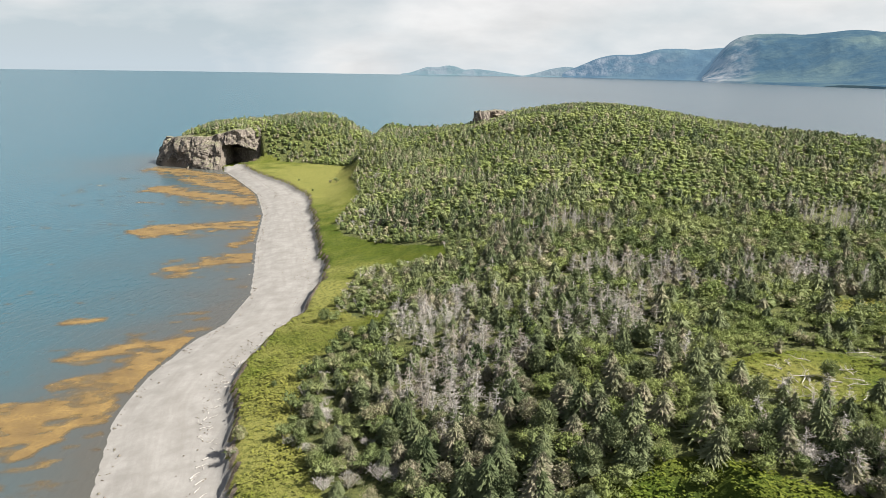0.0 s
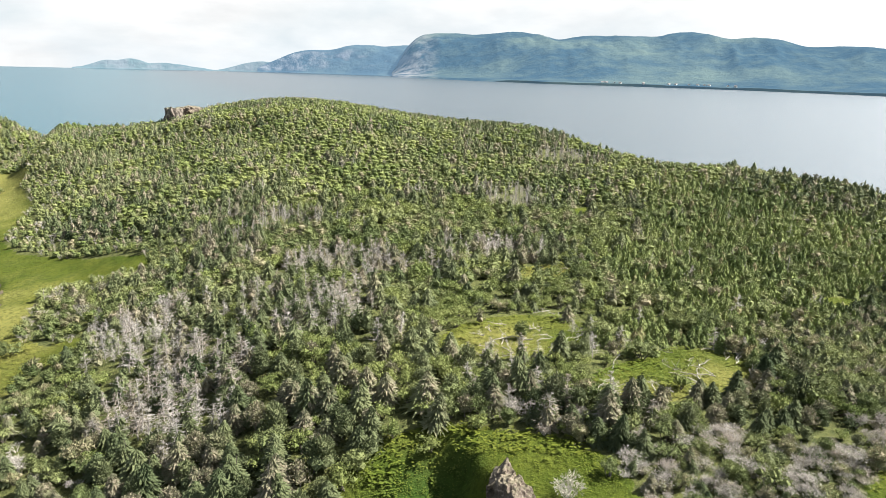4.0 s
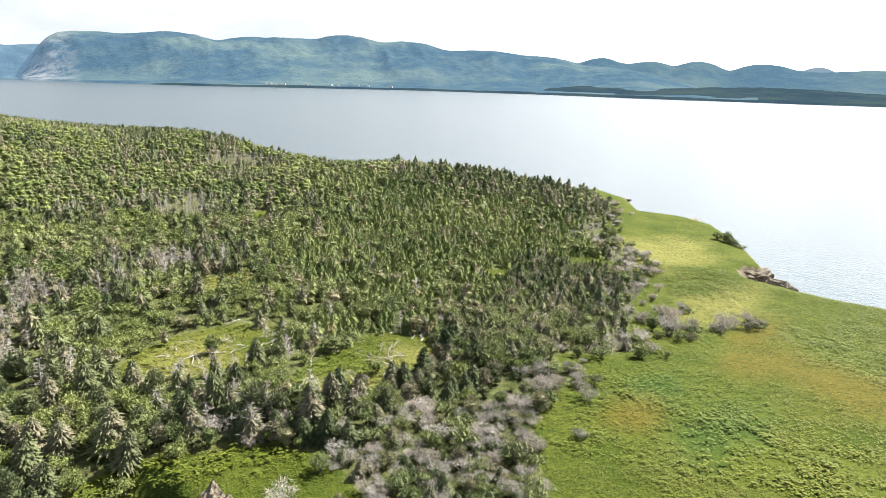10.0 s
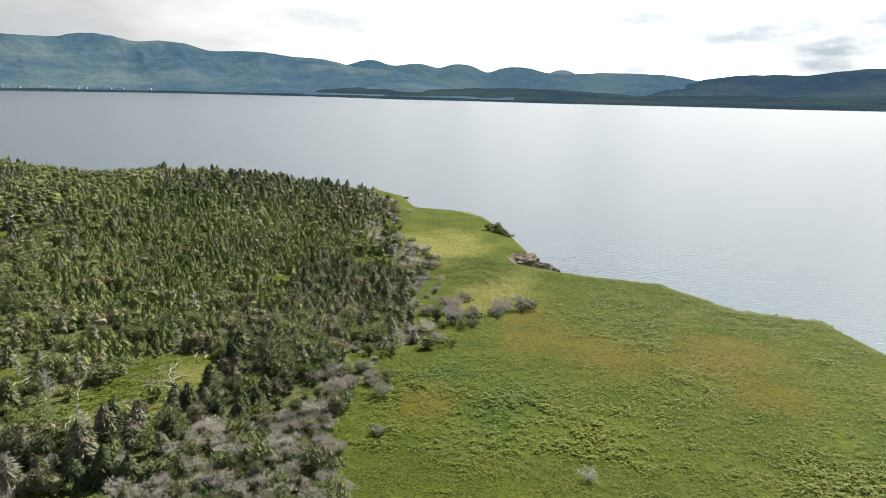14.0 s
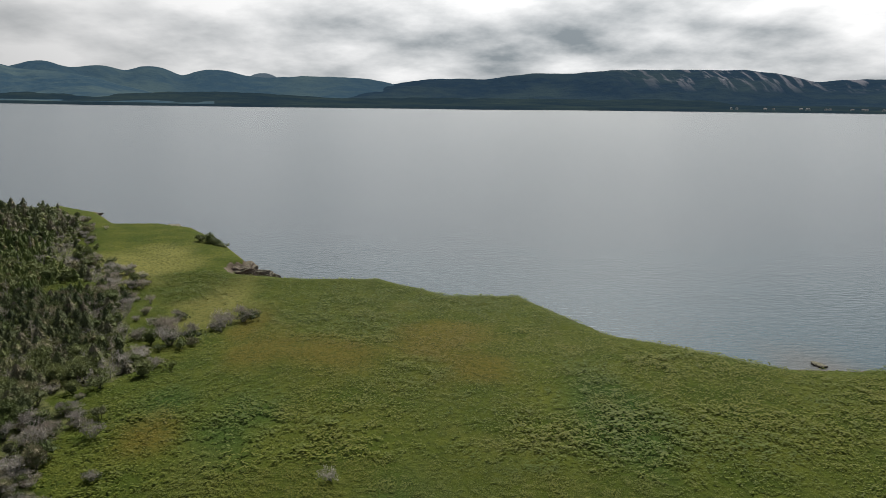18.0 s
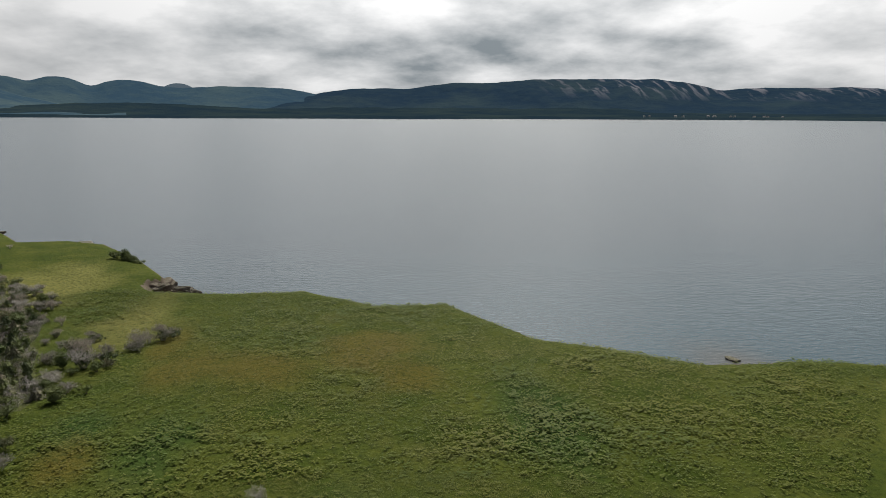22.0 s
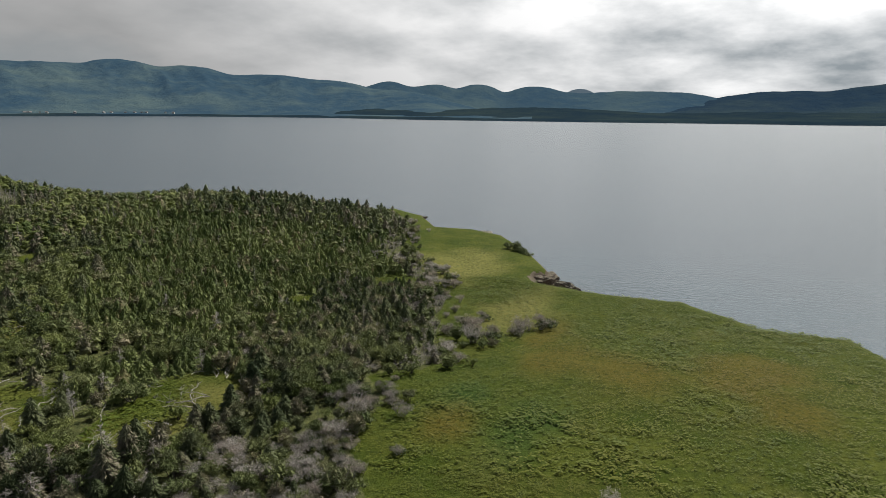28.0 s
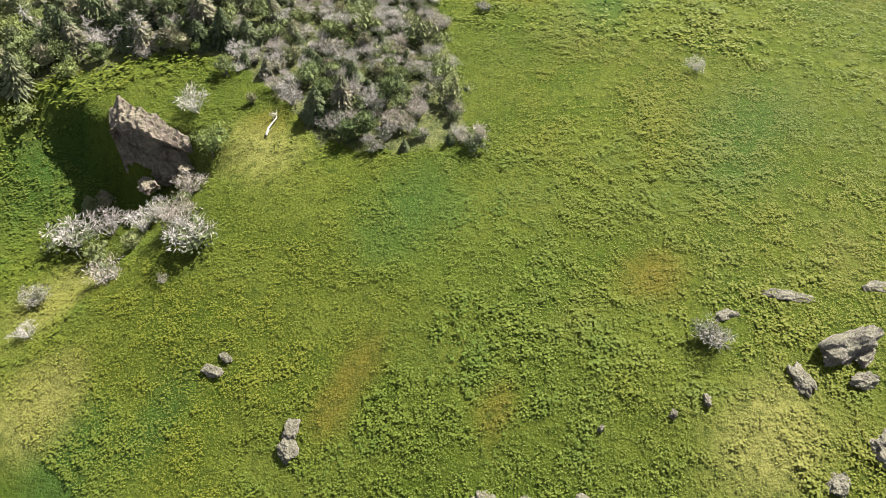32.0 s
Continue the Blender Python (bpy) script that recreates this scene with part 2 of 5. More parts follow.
def far_material(name, low, high, bare, haze_glow, strength, scree=None):
    """Far shores in the distance; the air's haze is put in as blue emission."""
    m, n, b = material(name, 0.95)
    p = place(n)
    f, g = n.noise(p, 0.0022, 6.0, 0.6), n.noise(p, 0.011, 7.0, 0.65)
    h = n.add("SeparateXYZ")
    n.link(p, h.inputs[0])
    c = n.mix(n.math("MULTIPLY", n.ramp(f, 0.46, 0.66), 0.6), low, high)
    c = n.mix(n.math("MULTIPLY", n.ramp(g, 0.46, 0.68), 0.34), c, high)
    face = n.add("SeparateXYZ")
    n.link(n.add("NewGeometry").outputs["Normal"], face.inputs[0])
    steep = n.ramp(face.outputs[2], 0.45, 0.72, 1.0, 0.0)
    c = n.mix(n.math("MULTIPLY", steep, n.ramp(g, 0.42, 0.6)), c, bare)
    if name == "massif":
        ratio = n.math("DIVIDE", h.outputs[0], h.outputs[1])
        c = n.mix(n.math("MULTIPLY", n.ramp(ratio, 0.375, 0.435, 0.55, 0.0), n.ramp(g, 0.40, 0.56)), c, bare)
    if scree:
        fan = n.add("CombineXYZ")
        reach = n.math("SQRT", n.math("ADD", n.math("MULTIPLY", h.outputs[0], h.outputs[0]), n.math("MULTIPLY", h.outputs[1], h.outputs[1])))
        n.link(n.math("ADD", n.math("MULTIPLY", n.math("ARCTAN2", h.outputs[0], h.outputs[1]), 75.0), n.math("MULTIPLY", reach, 0.004)), fan.inputs[0])
        n.link(n.math("MULTIPLY", reach, 0.0018), fan.inputs[1])
        run = n.ramp(n.noise(fan.outputs[0], 1.0, 5.0, 0.6), 0.52, 0.60)
        c = n.mix(n.math("MULTIPLY", n.math("MULTIPLY", run, n.ramp(h.outputs[2], scree[0], scree[1])), n.ramp(h.outputs[1], -1150, -1500)), c, bare)
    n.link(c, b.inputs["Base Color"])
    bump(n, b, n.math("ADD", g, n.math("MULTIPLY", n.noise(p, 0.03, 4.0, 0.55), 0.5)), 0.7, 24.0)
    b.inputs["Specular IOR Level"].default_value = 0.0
    # Haze painted on: slopes emit a faint blue, set per range.
    b.inputs["Emission Color"].default_value = (*haze_glow, 1)
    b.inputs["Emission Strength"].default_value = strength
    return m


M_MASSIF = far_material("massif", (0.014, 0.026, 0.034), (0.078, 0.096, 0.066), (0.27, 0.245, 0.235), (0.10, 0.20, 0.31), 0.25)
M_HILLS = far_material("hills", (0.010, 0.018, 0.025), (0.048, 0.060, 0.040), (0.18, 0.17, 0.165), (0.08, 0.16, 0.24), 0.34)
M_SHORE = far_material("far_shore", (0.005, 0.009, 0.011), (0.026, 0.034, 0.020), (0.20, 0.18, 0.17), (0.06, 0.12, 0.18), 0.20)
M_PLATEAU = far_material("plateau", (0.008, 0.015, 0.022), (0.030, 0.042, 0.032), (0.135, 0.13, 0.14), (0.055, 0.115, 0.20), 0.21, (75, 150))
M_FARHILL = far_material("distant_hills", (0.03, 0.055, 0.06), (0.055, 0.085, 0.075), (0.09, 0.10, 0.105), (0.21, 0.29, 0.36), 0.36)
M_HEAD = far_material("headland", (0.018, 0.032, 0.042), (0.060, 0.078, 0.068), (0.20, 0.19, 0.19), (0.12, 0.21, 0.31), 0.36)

# ---------------------------------------------------------------- plan of the land
rng = np.random.default_rng(7)
CLEARINGS = ((44, 74.5, 10, 6.5), (53, 57, 8, 5), (61, 97, 7, 3), (103, 72, 6, 3.5), (128, 66, 6, 4), (60, 57, 6, 6), (95, 131, 8, 3), (-14, 112, 5, 5))


def lattice(x, y, size, seed):
    """Smooth value noise in 0..1 over the plan."""
    x, y = np.asarray(x) / size, np.asarray(y) / size
    i, j = np.floor(x).astype(int), np.floor(y).astype(int)
    u, v = x - i, y - j
    u, v = u * u * (3 - 2 * u), v * v * (3 - 2 * v)

    def h(a, b):
        k = (a * 374761393 + b * 668265263 + seed * 982451653) & 0x7FFFFFFF
        k = ((k ^ (k >> 13)) * 1274126177) & 0x7FFFFFFF
        return ((k ^ (k >> 16)) & 0xFFFF) / 65535.0
    return (h(i, j) * (1 - u) + h(i + 1, j) * u) * (1 - v) + (h(i, j + 1) * (1 - u) + h(i + 1, j + 1) * u) * v


def fbm(x, y, size, seed, octaves=4):
    total, amp, top = 0.0, 1.0, 0.0
    for k in range(octaves):
        total, top = total + amp * lattice(x, y, size / 2 ** k, seed + k), top + amp
        amp *= 0.5
    return total / top


def smooth(x, a, b):
    t = np.clip((np.asarray(x, float) - a) / (b - a), 0, 1)
    return t * t * (3 - 2 * t)


def away(x, y, line, closed=False):
    """Distance from points to a polyline."""
    pts = np.array(line, float)
    ends = np.roll(pts, -1, 0) if closed else pts[1:]
    best = np.full(np.shape(x), 1e9)
    for (ax_, ay_), (bx, by) in zip(pts, ends):
        dx, dy = bx - ax_, by - ay_
        t = np.clip(((x - ax_) * dx + (y - ay_) * dy) / (dx * dx + dy * dy), 0, 1)
        best = np.minimum(best, np.hypot(x - ax_ - t * dx, y - ay_ - t * dy))
    return best


def within(x, y, loop):
    x, y = np.asarray(x, float), np.asarray(y, float)
    inside = np.zeros(x.shape, bool)
    for (ax_, ay_), (bx, by) in zip(loop, loop[1:] + loop[:1]):
        if ay_ != by:
            inside ^= ((ay_ > y) != (by > y)) & (x < (bx - ax_) * (y - ay_) / (by - ay_) + ax_)
    return inside


BEACH = [(-45, -140), (-36, -60), (-33, 0), (-36, 45), (-41, 72), (-47, 91), (-48, 105), (-46, 121), (-43, 130), (-43, 149), (-47, 167),
         (-54, 196), (-62, 235), (-74, 273), (-87, 299), (-104, 331)]
NORTH = [(-110, 342), (-122, 348), (-138, 352), (-144, 364), (-138, 384), (-105, 405), (-70, 412), (-35, 395), (-12, 372), (6, 358), (16, 352), (22, 368),
         (60, 385), (115, 365), (140, 310), (150, 250), (156, 205), (160, 170), (172, 158), (196, 152), (204, 128)]
EAST = [(226, 116), (214, 100), (194, 86), (198, 75), (193, 64), (172, 49), (157, 41), (142, 31), (141, 23), (142, 9), (135, 1), (129, -6), (129, -16),
        (130, -19), (114, -25), (103.5, -29.5), (97.5, -39), (92, -45.5), (88, -50.5), (88, -57), (89.5, -65), (88.5, -72), (84, -82), (78, -100), (60, -140), (0, -150)]
LAND = BEACH + NORTH + EAST
CLIFFS = NORTH + EAST + BEACH[:1]
WOODS = [(4, 48), (-7, 53), (-12, 64), (-19, 80), (-20, 95), (-14, 115), (-20, 126), (-19, 150), (1, 146), (2, 152), (-12, 167), (-27, 185), (-32, 200),
         (-29, 235), (-36, 272), (-36, 300), (-46, 326), (-68, 336), (-92, 346), (-128, 355), (-139, 364), (-134, 380), (-95, 396), (-35, 386), (-10, 364), (10, 346), (24, 360), (60, 376), (110, 356),
         (133, 308), (143, 250), (149, 205), (153, 168), (170, 152), (190, 146), (198, 125), (208, 112), (198, 98), (170, 84), (148, 75), (139, 62), (125, 54),
         (108, 47), (96, 42), (80, 36), (74, 42), (68, 36), (60, 35), (55, 33), (51, 30), (45, 25), (39, 21), (35, 25), (33, 31), (36, 38), (38, 45),
         (36, 51), (32, 54), (26, 59.5), (19, 60), (15, 57), (12, 50)]


def patches(x, y):
    """Where the meadow is dry and brown, lush and dark, or yellow with grass."""
    wob, out = fbm(x, y, 7, 161, 4), []
    for spots in (((92, 22, 9, 6), (90, 12, 9, 8), (64, 27, 4, 3), (97, -3, 14, 8), (87, -8, 10, 6), (33, 3.7, 2.6, 2.2), (18, 17.3, 3.6, 1.5), (15.5, 17.3, 2.2, 1.6), (19.7, 8.1, 2.6, 1.4), (103, 27, 12, 3), (33, 36, 3, 2.5)),
                  ((9.5, 27, 5.5, 2.4), (5.5, 30.5, 5, 3), (69, 19.5, 8, 4.5), (29, 21, 6, 4), (74, 28, 5, 4), (48, 2, 9, 5), (70, -22, 14, 6), (22, 52, 6, 5)),
                  ((14, 42, 4, 3), (7, 35, 4, 3), (25.5, -6, 3.5, 2.5), (150, 60, 20, 12), (-20, 85, 16, 30), (-25, 130, 14, 30), (-58, 285, 46, 85), (120, 36, 18, 6), (30, 35, 4, 4), (42, 75, 9, 7), (48, 54, 9, 5), (59, 54, 6, 6), (61, 97, 8, 4))):
        v = 0
        for cx, cy, rx, ry in spots:
            v = np.maximum(v, np.exp(-((x - cx) / rx) ** 2 - ((y - cy) / ry) ** 2))
        out.append(smooth(v + 1.0 * (wob - 0.5), 0.1, 0.95))
    return np.stack(out, -1)


def up_beach(x, y):
    """How far up the beach a place lies: 0 at the water, 1 at the foot of the bank."""
    d = away(x, y, BEACH) / (15.5 - 7.5 * smooth(y, 255, 325))
    return d + (0.20 * (fbm(x, y, 13, 43, 3) - 0.5) + 0.10 * (fbm(x, y, 3.5, 47, 2) - 0.5)) * smooth(d, 0.7, 0.95)


def land_height(x, y, cave=True):
    x, y = np.asarray(x, float), np.asarray(y, float)
    hill = 16.6 * np.exp(-(((x - 75) / 95) ** 2 + ((y - 315) / 125) ** 2)) * 1.05
    east = 8.4 * np.exp(-(((x - 150) / 50) ** 2 + ((y - 138) / 36) ** 2)) + 8.2 * np.exp(-(((x - 142) / 45) ** 2 + ((y - 222) / 52) ** 2))
    top = 16.0 - 3.6 * smooth(x, 60, 135) - 1.2 * smooth(-y, 25, 75) + hill + east
    top = top + 1.6 * (fbm(x, y, 45, 3) - 0.5) * smooth(np.hypot(x, y), 45, 110)
    cape = 19.5 * np.exp(-np.abs((x + 96) / 50) ** 4 - np.abs((y - 385) / 41) ** 6) + 9 * np.exp(-((x + 45) / 34) ** 2 - ((y - 385) / 28) ** 2)
    hollow = 4.8 * smooth(27.6 + 2.4 * smooth(44.5 - y, 0, 3) - x + 1.2 * (fbm(x, y, 4, 9) - 0.5), 0, 3.2) * np.exp(-((y - 47.5) / 9.3) ** 4) * smooth(x, 2, 20)
    d = away(x, y, BEACH)
    s = up_beach(x, y)
    shore = np.interp(s, [0, 0.25, 0.9, 1.0, 1.07, 2.0, 3.8, 6.5, 12], [0, 0.6, 1.7, 2.0, 4.0, 6.3, 15, 24, 60])
    k = 2.0
    low = -k * np.log(np.exp(-top / k) + np.exp(-shore / k)) + 0.25 * smooth(s, 0, 0.5)
    field = smooth(y, 205, 250) * smooth(-x, 28, 48)
    low = low * (1 - field) + np.minimum(low, 3.2 + 0.035 * d) * field
    saddle = 1 - 0.22 * np.exp(-(((x + 10) / 42) ** 2 + ((y - 335) / 50) ** 2))
    notch = 6.0 * np.exp(-((((x - 149.5) / 6.0) ** 2 + ((y - 35.5) / 5.5) ** 2) ** 2))
    z = np.maximum(np.where(y > 240, low * saddle, low), np.where(s > 1.0, np.minimum(cape, (s - 1.0) * 30 + 3), 0) * (y > 300)) - hollow - notch
    if cave:
        deep, side = (x + 102) * -0.33 + (y - 345.6) * 0.94, (x + 102) * 0.94 + (y - 345.6) * 0.33
        z = np.where((deep > -6) & (deep < 25) & (np.abs(side) < 11), np.minimum(z, 1.2), z)
    inside = within(x, y, LAND)
    c = away(x, y, CLIFFS)
    out = np.minimum(c, d)
    rag = 1 + 0.5 * (fbm(x, y, 9, 11) - 0.5)
    fall = np.where(c < d, z - np.clip(c * rag, 0, 60) * 1.25, -out * 0.06)
    rim = np.where(c < d, 0.5 * smooth(c, 4, 0), 0)
    return np.where(inside, z - rim, np.maximum(fall - rim, -3.0))


def ground_at(x, y):
    return float(land_height(np.array([x]), np.array([y]))[0])


def part(name, data, mat, parent=None, label=""):
    ob = new(name, data)
    if mat is not None and not data.materials:
        data.materials.append(mat)
    if parent is not None:
        ob.parent = parent
    return tagged(ob, label) if label else ob


def mesh(name, verts, faces, mat=None, soft=False, **values):
    """A mesh from computed vertices and faces, with per-vertex values."""
    me = bpy.data.meshes.new(name)
    me.from_pydata(verts, [], faces)
    if soft:
        me.polygons.foreach_set("use_smooth", np.ones(len(me.polygons), bool))
    for key, v in values.items():
        v = np.asarray(v, np.float32)
        if v.ndim == 1:
            me.attributes.new(key, "FLOAT", "POINT").data.foreach_set("value", v)
        else:
            me.attributes.new(key, "FLOAT_COLOR", "POINT").data.foreach_set("color", np.c_[v, np.ones(len(v))].ravel())
    me.update()
    if mat is not None:
        me.materials.append(mat)
    return me


def grid_mesh(name, X, Y, Z, keep, mat, **values):
    n, k = X.shape
    idx = np.arange(n * k).reshape(n, k)
    q = np.stack([idx[:-1, :-1], idx[:-1, 1:], idx[1:, 1:], idx[1:, :-1]], -1)
    q = q[keep[:-1, :-1] & keep[1:, 1:] & keep[:-1, 1:] & keep[1:, :-1]].reshape(-1, 4)
    used, inv = np.unique(q, return_inverse=True)
    co = np.stack([X.ravel(), Y.ravel(), Z.ravel()], -1)[used]
    return mesh(name, co, inv.reshape(-1, 4), mat, True, **{a: v.reshape(n * k, -1).squeeze()[used] for a, v in values.items()})


# ---------------------------------------------------------------- ground and sea
gx, gy = np.meshgrid(np.arange(-175, 262, 1.0), np.arange(-170, 440, 1.0))
gz = land_height(gx, gy)
beach_d = up_beach(gx, gy)
sand = (smooth(beach_d, 1.06, 1.0)) * (gz > -1) * (gy > -200) * np.where(within(gx, gy, LAND), 1, smooth(away(gx, gy, CLIFFS), 5, 15))
floor_cover = within(gx, gy, WOODS).astype(float)
for cx, cy, rx, ry in CLEARINGS:
    floor_cover = floor_cover * smooth(((gx - cx) / rx) ** 2 + ((gy - cy) / ry) ** 2, 0.7, 1.5)
slope = np.hypot(*np.gradient(gz, 1.0))
bare = smooth(slope, 0.5, 0.85) * (1 - sand) * np.maximum(smooth(away(gx, gy, CLIFFS), 25, 12), (beach_d < 1.16) & (gy > 0))
ground = part("ground", grid_mesh("ground", gx, gy, gz, gz > -2.9, M_GROUND, cover=np.stack([sand, floor_cover, bare], -1), patch=patches(gx, gy), strand=beach_d), None)
tagged(ground, "rolling headland of green meadow, mossy forest floor and pale shingle beach", "ground", kind="structure")

ring = np.concatenate([np.arange(0, 420, 7.0), np.geomspace(425, 4930, 40)])
bear = np.radians(np.arange(0, 361, 2.0))
wr, wb = np.meshgrid(ring, bear)
wx, wy = wr * np.sin(wb), wr * np.cos(wb)
far_out = np.where(within(wx, wy, LAND), 0, away(wx, wy, LAND, True))
west = smooth(-wx, 20, 45)
shoal = np.maximum(np.exp(-far_out / (12 + 26 * west)) * np.where(wr < 430, 1, 0), np.exp(-((wx - 118) / 16) ** 2 - ((wy + 76) / 9) ** 2))
sea = part("sea", grid_mesh("sea", wx, wy, np.zeros_like(wx), np.ones_like(wx, bool), M_WATER, shoal=np.stack([shoal] * 3, -1)), None)
tagged(sea, "calm blue-grey sea, brownish where it is shallow", "water", kind="structure")

# rockweed mats lying on the shallows along the beach, in bands: width, then the middle line
qx, qy = np.meshgrid(np.arange(-150, -38, 0.4), np.concatenate([np.arange(60, 136, 0.24), np.arange(136, 352, 0.5)]))
qx, qy = qx + rng.uniform(-0.15, 0.15, qx.shape), qy + rng.uniform(-0.1, 0.1, qy.shape)
off = away(qx, qy, BEACH)
mats = 0
for wide_, line in ((7.0, ((-68, 76), (-61, 86), (-54, 98), (-50, 107), (-47.5, 118))), (3.2, ((-64, 112), (-58, 116), (-48, 121))), (3.0, ((-78, 84), (-68, 91))), (1.6, ((-55, 80), (-50, 97))),
                    (2.6, ((-74, 129), (-68, 131))), (6.0, ((-66, 168), (-59, 174), (-51, 181))), (8.0, ((-90, 206), (-75, 216), (-61, 220))), (10.0, ((-116, 283), (-100, 272), (-88, 266), (-72, 258))),
                    (10.0, ((-112, 306), (-92, 292), (-80, 278))), (9.0, ((-138, 338), (-122, 326), (-108, 318), (-95, 308))), (3.0, ((-60, 192), (-56, 200), (-61, 232)))):
    mats = np.maximum(mats, np.exp(-(away(qx, qy, line) / wide_) ** 2))
streak = fbm(qx * 0.5 + qy * 0.25, qy * 1.3, 8, 31, 6)
fringe = fbm(qx * 0.6 + qy * 0.3, qy - 0.4 * qx, 2.2, 37, 4)
weedy = mats * 0.9 + 1.0 * (streak - 0.5) + 1.35 * (fringe - 0.5)
keep = (weedy > 0.26) & (off > 0.6) & ~within(qx, qy, LAND)
qz = 0.02 + 0.10 * fbm(qx, qy, 1.2, 41) * smooth(weedy, 0.3, 0.7)
mat_of = np.where(keep, np.arange(keep.size).reshape(keep.shape), keep.size)
while True:
    was = mat_of.copy()
    for side_ in (0, 1):
        for way_ in (1, -1):
            other = np.roll(mat_of, way_, side_)
            mat_of = np.where(keep & (other < mat_of), other, mat_of)
    mat_of = np.where(keep, np.append(mat_of.ravel(), keep.size)[mat_of], keep.size)
    if (was == mat_of).all():
        break
ids, cells = np.unique(mat_of[keep], return_counts=True)
for one in ids[cells > 250]:
    weed = part("rockweed_mat", grid_mesh("rockweed_mat", qx, qy, qz, mat_of == one, M_WEED, thick=weedy - 0.27), None)
    tagged(weed, "golden-brown rockweed mat lying in the shallows by the beach", "seaweed", "rockweed mats along the beach")
scraps = keep & ~np.isin(mat_of, ids[cells > 250])
weed = part("rockweed", grid_mesh("rockweed", qx, qy, qz, scraps, M_WEED, thick=weedy - 0.27), None)
tagged(weed, "scraps of golden-brown rockweed floating in the shallows", "seaweed", kind="stuff")


# ---------------------------------------------------------------- far shores
def far_range(name, hills, shore_line, depth, mat, label, b0, b1, plain=10.0, step=0.15, seed=0, lead=0.01):
    """A range across the water: hills of (bearing, height, half width, steepness) behind a shore at given distances."""
    B, U = np.meshgrid(np.arange(b0, b1, step), np.linspace(0, 1, 60))
    near = np.interp(B, [s[0] for s in shore_line], [s[1] for s in shore_line])
    R = near + U * np.minimum(depth, 4925 - near)
    near = near + 30 * (fbm(B * 10, B * 0, 9, 5 + seed) - 0.5) * (U < 0.02)
    crest = 0
    for b, h, w, p in hills:
        crest = crest + (h * np.exp(-np.abs((B - b) / w) ** p)) ** 9
    crest = crest ** (1 / 9) + 9 * (fbm(B, B * 0, 1.3, 71 + seed) - 0.5)
    x, y = R * np.sin(np.radians(B)), R * np.cos(np.radians(B))
    rise = smooth(U, 0.10, 0.95) ** (0.75 + 0.9 * lattice(B, B * 0, 6, 17 + seed))
    spur = 1 - 2 * np.abs(fbm(B * 60 + U * 150, U * 420, 240, 53 + seed, 5) - 0.5) * 1.6
    gully = 1 + (0.34 * (fbm(x, y, 420, 51 + seed, 5) - 0.5) + 0.30 * (spur - 0.75)) * smooth(U, 0.05, 0.3) * (1 - smooth(U, 0.62, 0.95))
    z = crest * rise * gully + plain * smooth(B, b0 - 0.01, b0 + lead) * smooth(U, 0.0, 0.03) * (0.6 + 0.8 * fbm(x, y, 130, 61 + seed))
    z = np.where(U <= 0.001, -1.0, z)
    ob = part(name, grid_mesh(name, x, y, z, np.ones_like(x, bool), mat), None)
    return tagged(ob, label, "hills", kind="structure")


def tall(elev, dist):
    return 50 + dist * math.tan(radians(elev))


SHORE = ((8, 4880), (14, 4500), (20, 3900), (26, 3350), (32, 3050), (46, 2950), (58, 2650), (65, 2400), (77, 2250), (95, 2270), (114, 2640), (126, 3030), (150, 3500))
BEHIND = ((50, 3600), (95, 3600), (150, 3900))
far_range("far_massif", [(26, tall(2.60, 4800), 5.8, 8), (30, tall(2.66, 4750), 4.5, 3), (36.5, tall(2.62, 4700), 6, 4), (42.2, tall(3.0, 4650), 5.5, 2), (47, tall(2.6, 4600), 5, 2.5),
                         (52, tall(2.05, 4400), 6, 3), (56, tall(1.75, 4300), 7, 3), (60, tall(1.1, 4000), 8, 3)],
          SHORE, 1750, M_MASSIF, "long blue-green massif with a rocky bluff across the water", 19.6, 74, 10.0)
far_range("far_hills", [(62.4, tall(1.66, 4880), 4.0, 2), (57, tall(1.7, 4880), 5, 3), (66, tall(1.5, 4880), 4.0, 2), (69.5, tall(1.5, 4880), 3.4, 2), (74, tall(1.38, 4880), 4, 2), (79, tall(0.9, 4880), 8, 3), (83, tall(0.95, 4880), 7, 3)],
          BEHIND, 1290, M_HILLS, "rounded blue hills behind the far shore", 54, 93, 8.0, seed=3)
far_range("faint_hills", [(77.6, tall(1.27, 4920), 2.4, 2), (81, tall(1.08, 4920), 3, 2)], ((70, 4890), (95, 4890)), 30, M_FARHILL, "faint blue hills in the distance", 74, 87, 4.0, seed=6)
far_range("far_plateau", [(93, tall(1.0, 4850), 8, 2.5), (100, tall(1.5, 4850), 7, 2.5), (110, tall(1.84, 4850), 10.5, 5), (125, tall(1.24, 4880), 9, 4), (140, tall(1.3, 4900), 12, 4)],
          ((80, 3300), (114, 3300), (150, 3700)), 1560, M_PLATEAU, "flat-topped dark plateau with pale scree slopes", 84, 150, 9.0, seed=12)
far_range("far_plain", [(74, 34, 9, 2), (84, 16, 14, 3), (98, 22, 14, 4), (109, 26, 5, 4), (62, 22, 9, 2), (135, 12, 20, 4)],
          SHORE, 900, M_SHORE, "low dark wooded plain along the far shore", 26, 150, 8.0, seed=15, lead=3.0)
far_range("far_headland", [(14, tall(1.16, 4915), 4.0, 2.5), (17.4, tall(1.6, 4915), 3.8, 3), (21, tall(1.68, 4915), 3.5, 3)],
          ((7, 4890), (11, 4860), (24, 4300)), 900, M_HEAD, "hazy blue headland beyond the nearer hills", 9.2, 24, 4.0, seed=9)
